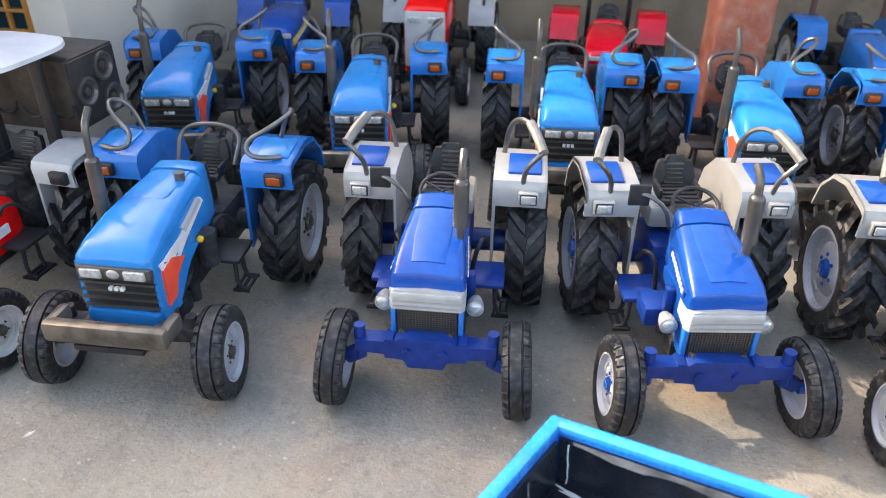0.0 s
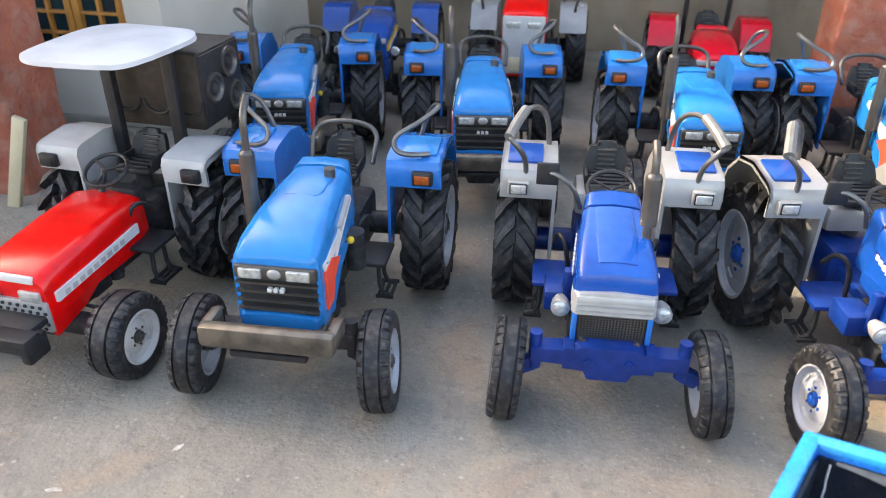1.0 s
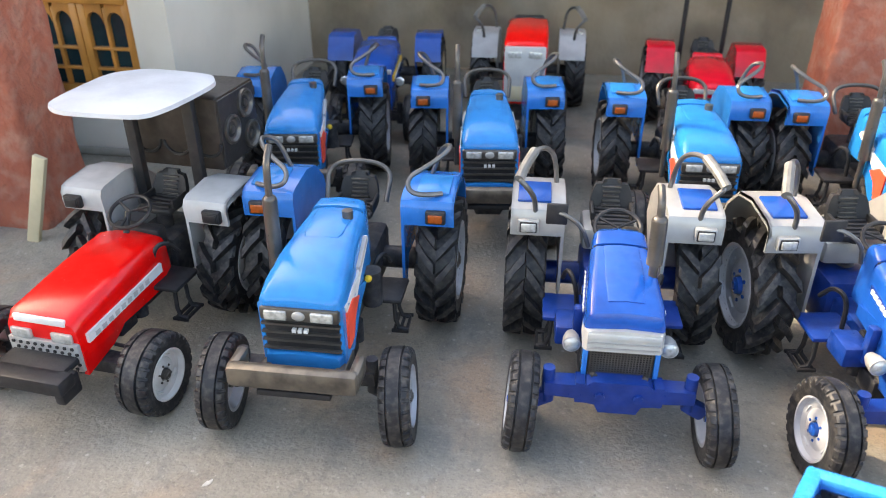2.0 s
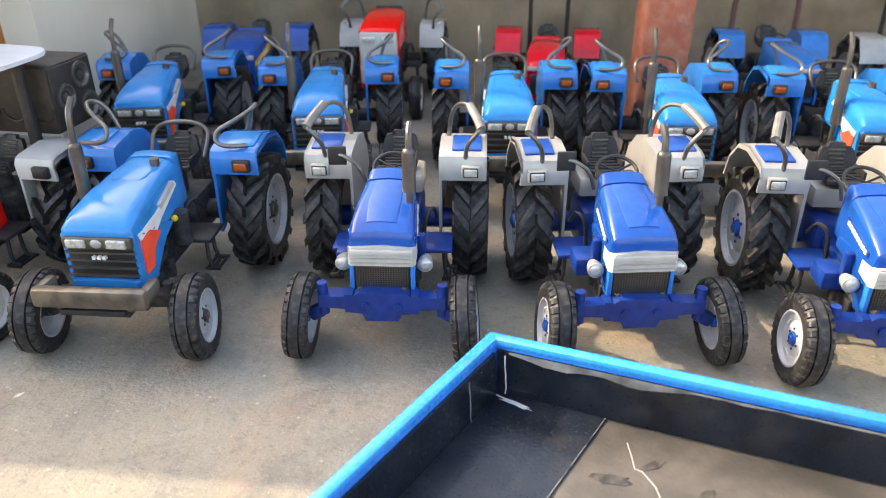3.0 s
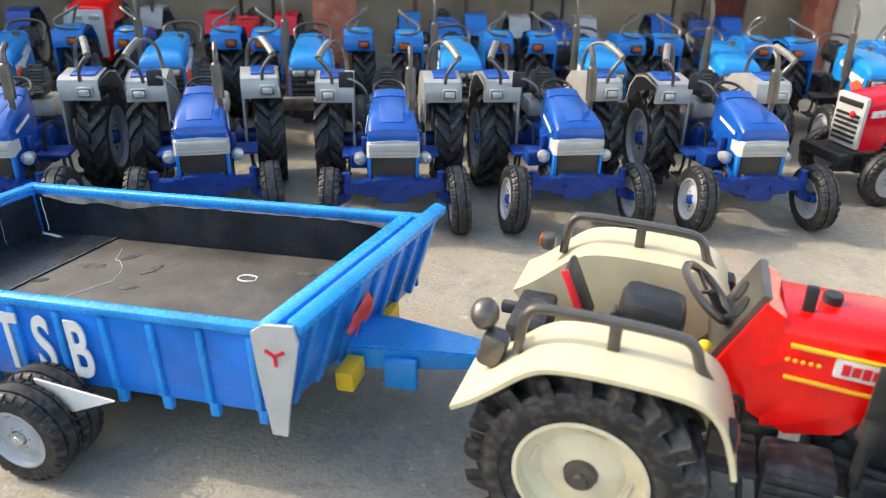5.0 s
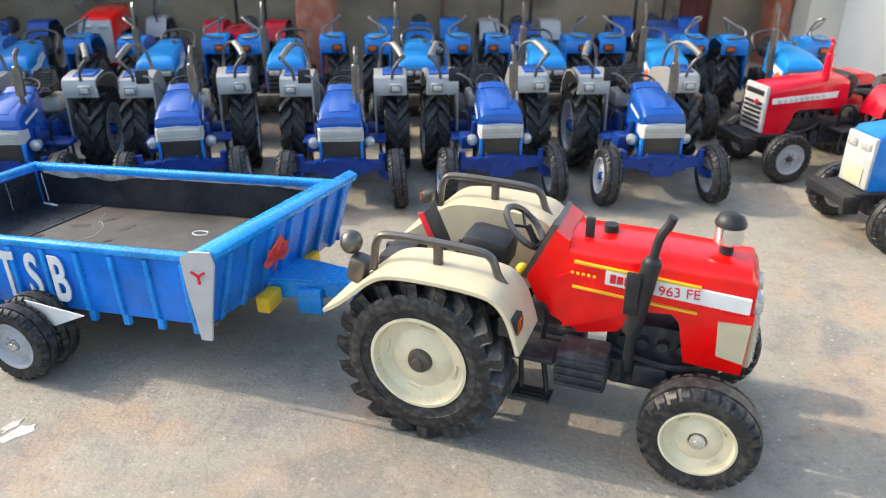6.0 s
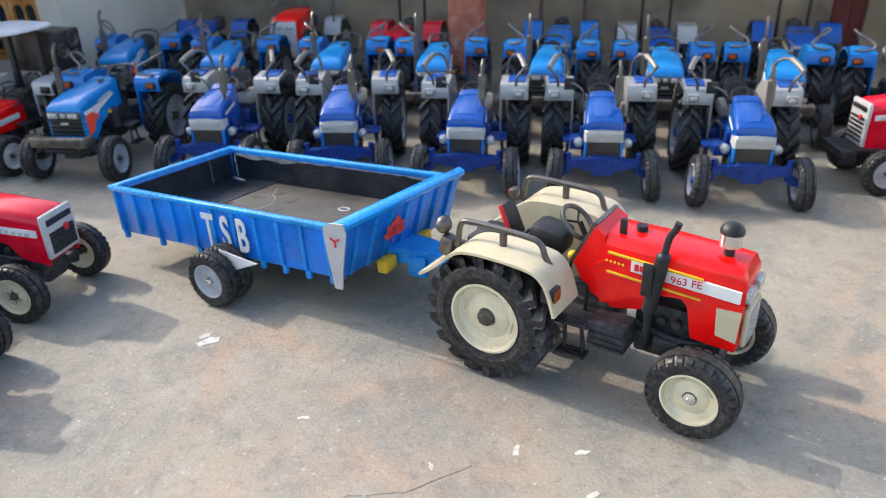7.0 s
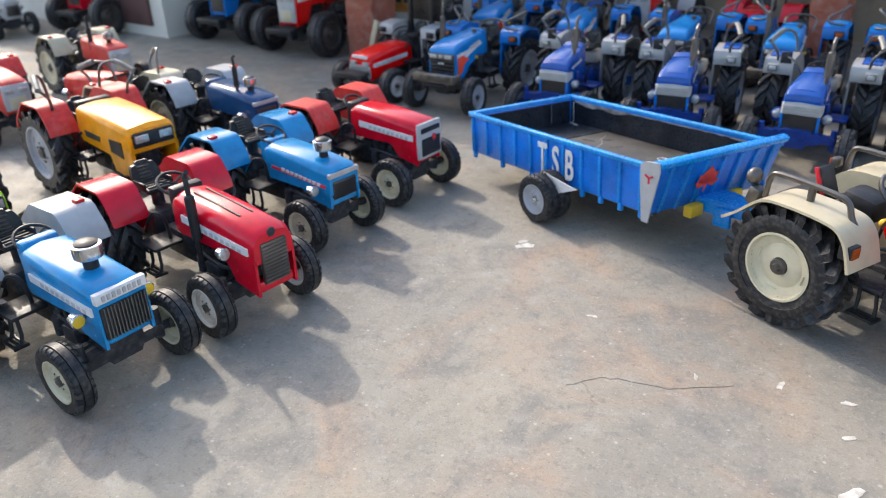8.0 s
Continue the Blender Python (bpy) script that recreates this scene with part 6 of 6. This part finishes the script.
def pillar(name, x, y, w, d):
    bm = mesh()
    n, m = 26, 44
    rings = []
    for k in range(n + 1):
        z = WALL_H * k / n
        ring = []
        for i in range(m):
            a = (i + 0.5) * math.tau / m
            c, s = math.cos(a), math.sin(a)
            p = Vector((x + w / 2 * math.copysign(abs(c) ** 0.16, c), y + d / 2 * math.copysign(abs(s) ** 0.16, s), z))
            p += Vector((noise.noise(p * 31) + 0.5 * noise.noise(p * 90), noise.noise(p * 37 + Vector((5, 0, 0))) + 0.5 * noise.noise(p * 85), 0)) * 0.0028
            ring.append(bm.verts.new(p))
        rings.append(ring)
    for a, b in zip(rings, rings[1:]):
        for i in range(m):
            bm.faces.new((a[i], a[(i + 1) % m], b[(i + 1) % m], b[i]))
    bm.faces.new(rings[0][::-1])
    bm.faces.new(rings[-1])
    return solid(name, bm, PILLAR, "rough red sandstone pillar with worn corners", "pillar")


pillar("pillar_east", 0.302, 1.03, 0.070, 0.085)
pillar("pillar_west", -0.662, 0.70, 0.09, 0.09)
pillar("pillar_far", 1.31, 1.30, 0.042, 0.07)
solid("wall_east", face_box(mesh(), 1.335, 1.41, 1.20, 1.398, 0, WALL_H), PLASTER, "pale mottled plaster pier", "wall")
# Yard wall: the glare of the sun is painted in with the whiter plaster
solid("wall_yard", face_box(mesh(), 1.412, 1.50, -0.2, 1.30, 0, WALL_H), PLASTER_SUNLIT, "white plastered yard wall, its colour lightened to look sunlit", "wall")
bm = mesh()
face_box(bm, -6.0, -0.60, 0.53, 2.4, WALL_H, WALL_H + 0.05)
solid("roof_west", bm, PLASTER, "plastered porch roof over the window wall", "roof")
solid("roof_back", face_box(mesh(), -0.598, 1.60, 1.15, 2.4, WALL_H, WALL_H + 0.05), PLASTER, "plastered porch roof over the back wall", "roof")
solid("plank", box(mesh(), (-0.60, 0.63, 0.05), (0.014, 0.006, 0.11), 0.001, Matrix.Rotation(0.35, 4, "Y")), CREAM, "pale plank leaning at the pillar's foot", "plank", "", "")


# ---------------------------------------------------------------- the things
def stand(x, y, turn=0.0):
    """Where a tractor's front axle stands; turn 0 faces -y, 90 faces +x."""
    return pose(x, y, 0, 0, 0, turn)


# the row of royal blue tractors
first = royal_tractor(stand(0.001, 0.416, 3), 0)
for x, y, turn in ((0.2055, 0.427, 9), (0.396, 0.419, 2), (0.5885, 0.428, 4), (0.7835, 0.423, 2)):
    copy_thing(first, stand(x, y, turn))

azure_tractor(stand(-0.218, 0.400, 2), 5, "light blue toy tractor with gunmetal bumper and orange-white stickers", "light blue tractors", True, 0.075)
second = azure_tractor(stand(-0.125, 0.712, 8), 0, "light blue toy tractor with blue fenders, in the second row", "light blue tractors", True)
for x, y, turn in ((-0.342, 0.722, 10), (0.093, 0.712, 4), (0.288, 0.715, 4), (0.490, 0.708, 0), (0.688, 0.708, -2), (0.875, 0.70, -5), (1.072, 0.675, -6)):
    copy_thing(second, stand(x, y, turn))

# the canopy tractor and the back row
plain_tractor(stand(-0.411, 0.406, -4), "red toy tractor with white fenders and a white canopy", RED, WHITE, RIM_WHITE, "perf", canopy=True, bumper=True, stripe=DECAL_WHITE, lamp=BLACK, hood_h=0.092, wide=0.031, fw=0.027, fenders="box",
              rt=0.067, ft=0.069, wb=0.15, rr=0.053, speaker=True, low=0.046)
plain_tractor(stand(-0.325, 1.0, 6), "dark blue toy tractor with a yellow hood stripe", ROYAL, ROYAL, RIM_CREAM, "dark", hood_h=0.118, stripe=DECAL_YELLOW, lamp=None, rt=0.075, wide=0.03)
plain_tractor(stand(-0.114, 1.05, 2), "red toy tractor with white fenders and grille plate", RED, WHITE, RIM_WHITE, "boxed", hood_h=0.146, lamp=LAMP, rt=0.075, wide=0.03, rail="hoop")
plain_tractor(stand(0.137, 1.0, -2), "crimson toy tractor with two tall black posts", CRIMSON, CRIMSON, RIM_GREY, "dark", lamp=None, posts=True, rt=0.07, wide=0.028)
plain_tractor(stand(0.494, 1.02, 0), "blue toy tractor with a dark brown roll hoop", AZURE_DEEP, AZURE_DEEP, RIM_GREY, "dark", lamp=None, posts="hoop", group="tractors along the back wall", rt=0.07, wide=0.028)
plain_tractor(stand(0.70, 1.0, 0), "royal blue toy tractor with pale fenders and tall black posts", ROYAL, SILVER, RIM_GREY, "dark", lamp=None, posts=True, group="tractors along the back wall", rt=0.07, wide=0.028)
plain_tractor(stand(0.98, 1.03, -4), "dark blue toy tractor with a yellow stripe and black posts", ROYAL, ROYAL, RIM_GREY, "dark", lamp=None, posts=True, group="tractors along the back wall", stripe=DECAL_YELLOW, rt=0.075, wide=0.03)

# at the yard's east side
plain_tractor(stand(0.966, 0.545, -80), "red toy tractor with a white slotted grille and black carrier", CRIMSON, CRIMSON, RIM_GREY, "slots", bumper=True, stripe=DECAL_WHITE, hood_h=0.125, stack=(0.02, 0.06, 0.12, 0.18, CRIMSON, 0.005, 0))
plain_tractor(stand(0.988, 0.325, -84), "blue and white toy tractor with a flat black carrier", AZURE_DEEP, WHITE, RIM_WHITE, "boxed", bumper=True, hood_h=0.125)

# the cart and its tractor
cart(pose(0.216, 0.181, 0, 0, -2.6, -18.5))
red_cream_tractor(stand(0.683, -0.009, 67))

# the western group, all facing east
W_GROUP = "tractors on the west side"
plain_tractor(stand(0.042, -0.429, 91), "blue toy tractor with a white name band and chrome air bowl", STEELBLUE, WHITE, RIM_CREAM, "bandbars", bowl=(0, 0.015, 0.112, 0.013, 0.026), stripe=DECAL_WHITE, lamp=REDLENS, hood_h=0.110, group=W_GROUP)
plain_tractor(stand(0.052, -0.284, 86), "crimson toy tractor with a ribbed oval grille and black stack", CRIMSON, CRIMSON, RIM_WHITE, "oval", stack=(-0.03, 0.045, 0.075, 0.155, BLACK, 0.005, 0), stripe=DECAL_WHITE, topstripe=BLACK, lamp=None, hood_h=0.112, group=W_GROUP, wb=0.178, nose=0.018, low=0.048)
plain_tractor(stand(-0.005, -0.110, 87), "blue toy tractor with a red side stripe and chrome air bowl", STEELBLUE, STEELBLUE, RIM_CREAM, "dark", bowl=(0, 0.010, 0.104, 0.011, 0.026), stripe=DECAL_RED, lamp=REDLENS, hood_h=0.104, group=W_GROUP, ft=0.048)
plain_tractor(stand(-0.010, 0.058, 89), "red toy tractor with a white slotted grille", CRIMSON, FADED, RIM_CREAM, "slots", stripe=DECAL_WHITE, lamp=None, hood_h=0.112, group=W_GROUP)
plain_tractor(stand(-0.30, 0.03, 87), "navy blue toy tractor with white fenders and a chrome bowl", NAVY, WHITE, RIM_CREAM, "dark", bowl=(0, 0.012, 0.112, 0.010, 0.024), stack=(-0.012, 0.03, 0.112, 0.165, BLACK, 0.004, 0), lamp=REDLENS, group=W_GROUP)
plain_tractor(stand(-0.285, -0.175, 86), "golden yellow toy tractor with a dark lamp panel", YELLOW, FADED, RIM_GREY, "lamps", lamp=None, group=W_GROUP, rail="hoop", hood_h=0.125, length=0.13, wide=0.034, wb=0.175, rr=0.062, low=0.052, deep=True)
plain_tractor(stand(-0.86, 0.13, 86), "faded red toy tractor with a chrome bowl and cream fenders", FADED, CREAM, RIM_CREAM, "boxed", bowl=(0, 0.012, 0.112, 0.010, 0.024), stack=(-0.02, 0.05, 0.09, 0.165, BLACK, 0.005, 0), lamp=REDLENS, group=W_GROUP)
plain_tractor(stand(-0.68, -0.04, -88), "faded red toy tractor with cream fenders and hoop rails", FADED, CREAM, RIM_CREAM, "dark", lamp=REDLENS, group=W_GROUP, rail="hoop")
plain_tractor(stand(-0.76, -0.13, 86), "faded red toy tractor with a white grille plate", FADED, FADED, RIM_CREAM, "boxed", lamp=REDLENS, group=W_GROUP)
plain_tractor(stand(-0.258, -0.405, 90), "lime green toy tractor with black fittings", LIME, BLACK, RIM_CREAM, "lamps", lamp=None, group=W_GROUP)
plain_tractor(stand(0.045, -0.650, 90), "steel blue toy tractor with black fenders", STEELBLUE, BLACK, RIM_CREAM, "dark", lamp=None, group=W_GROUP)

# under the western porch roof
PORCH = "tractors under the porch"
plain_tractor(stand(-0.85, 0.625, 4) @ Matrix.Scale(1.25, 4), "red toy tractor with silver grille and dark wheels, under porch", RED, FADED, GUNMETAL, "boxed", lamp=None, group=PORCH, bumper=True, fr=0.044, fw=0.032, ft=0.078, rt=0.082, stripe=DECAL_WHITE, low=0.064, hood_h=0.13)
plain_tractor(stand(-1.14, 0.635, 4) @ Matrix.Scale(1.25, 4), "blue toy tractor with black carrier and dark wheels, under porch", AZURE_DEEP, AZURE_DEEP, GUNMETAL, "dark", lamp=None, group=PORCH, bumper=True, fr=0.044, fw=0.032, ft=0.078, rt=0.082, low=0.064, hood_h=0.13)
plain_tractor(stand(-1.655, 0.51, 8) @ Matrix.Scale(1.25, 4), "crimson toy tractor with a black carrier, by the white wall", CRIMSON, CRIMSON, GUNMETAL, "dark", lamp=None, group=PORCH, bumper=True, fr=0.044, fw=0.032, ft=0.078, rt=0.082, low=0.064, hood_h=0.13)
plain_tractor(stand(-1.80, 0.36, 90), "white toy tractor with large pale wheels, by the white wall", WHITE, WHITE, RIM_WHITE, "dark", lamp=None, group=PORCH)
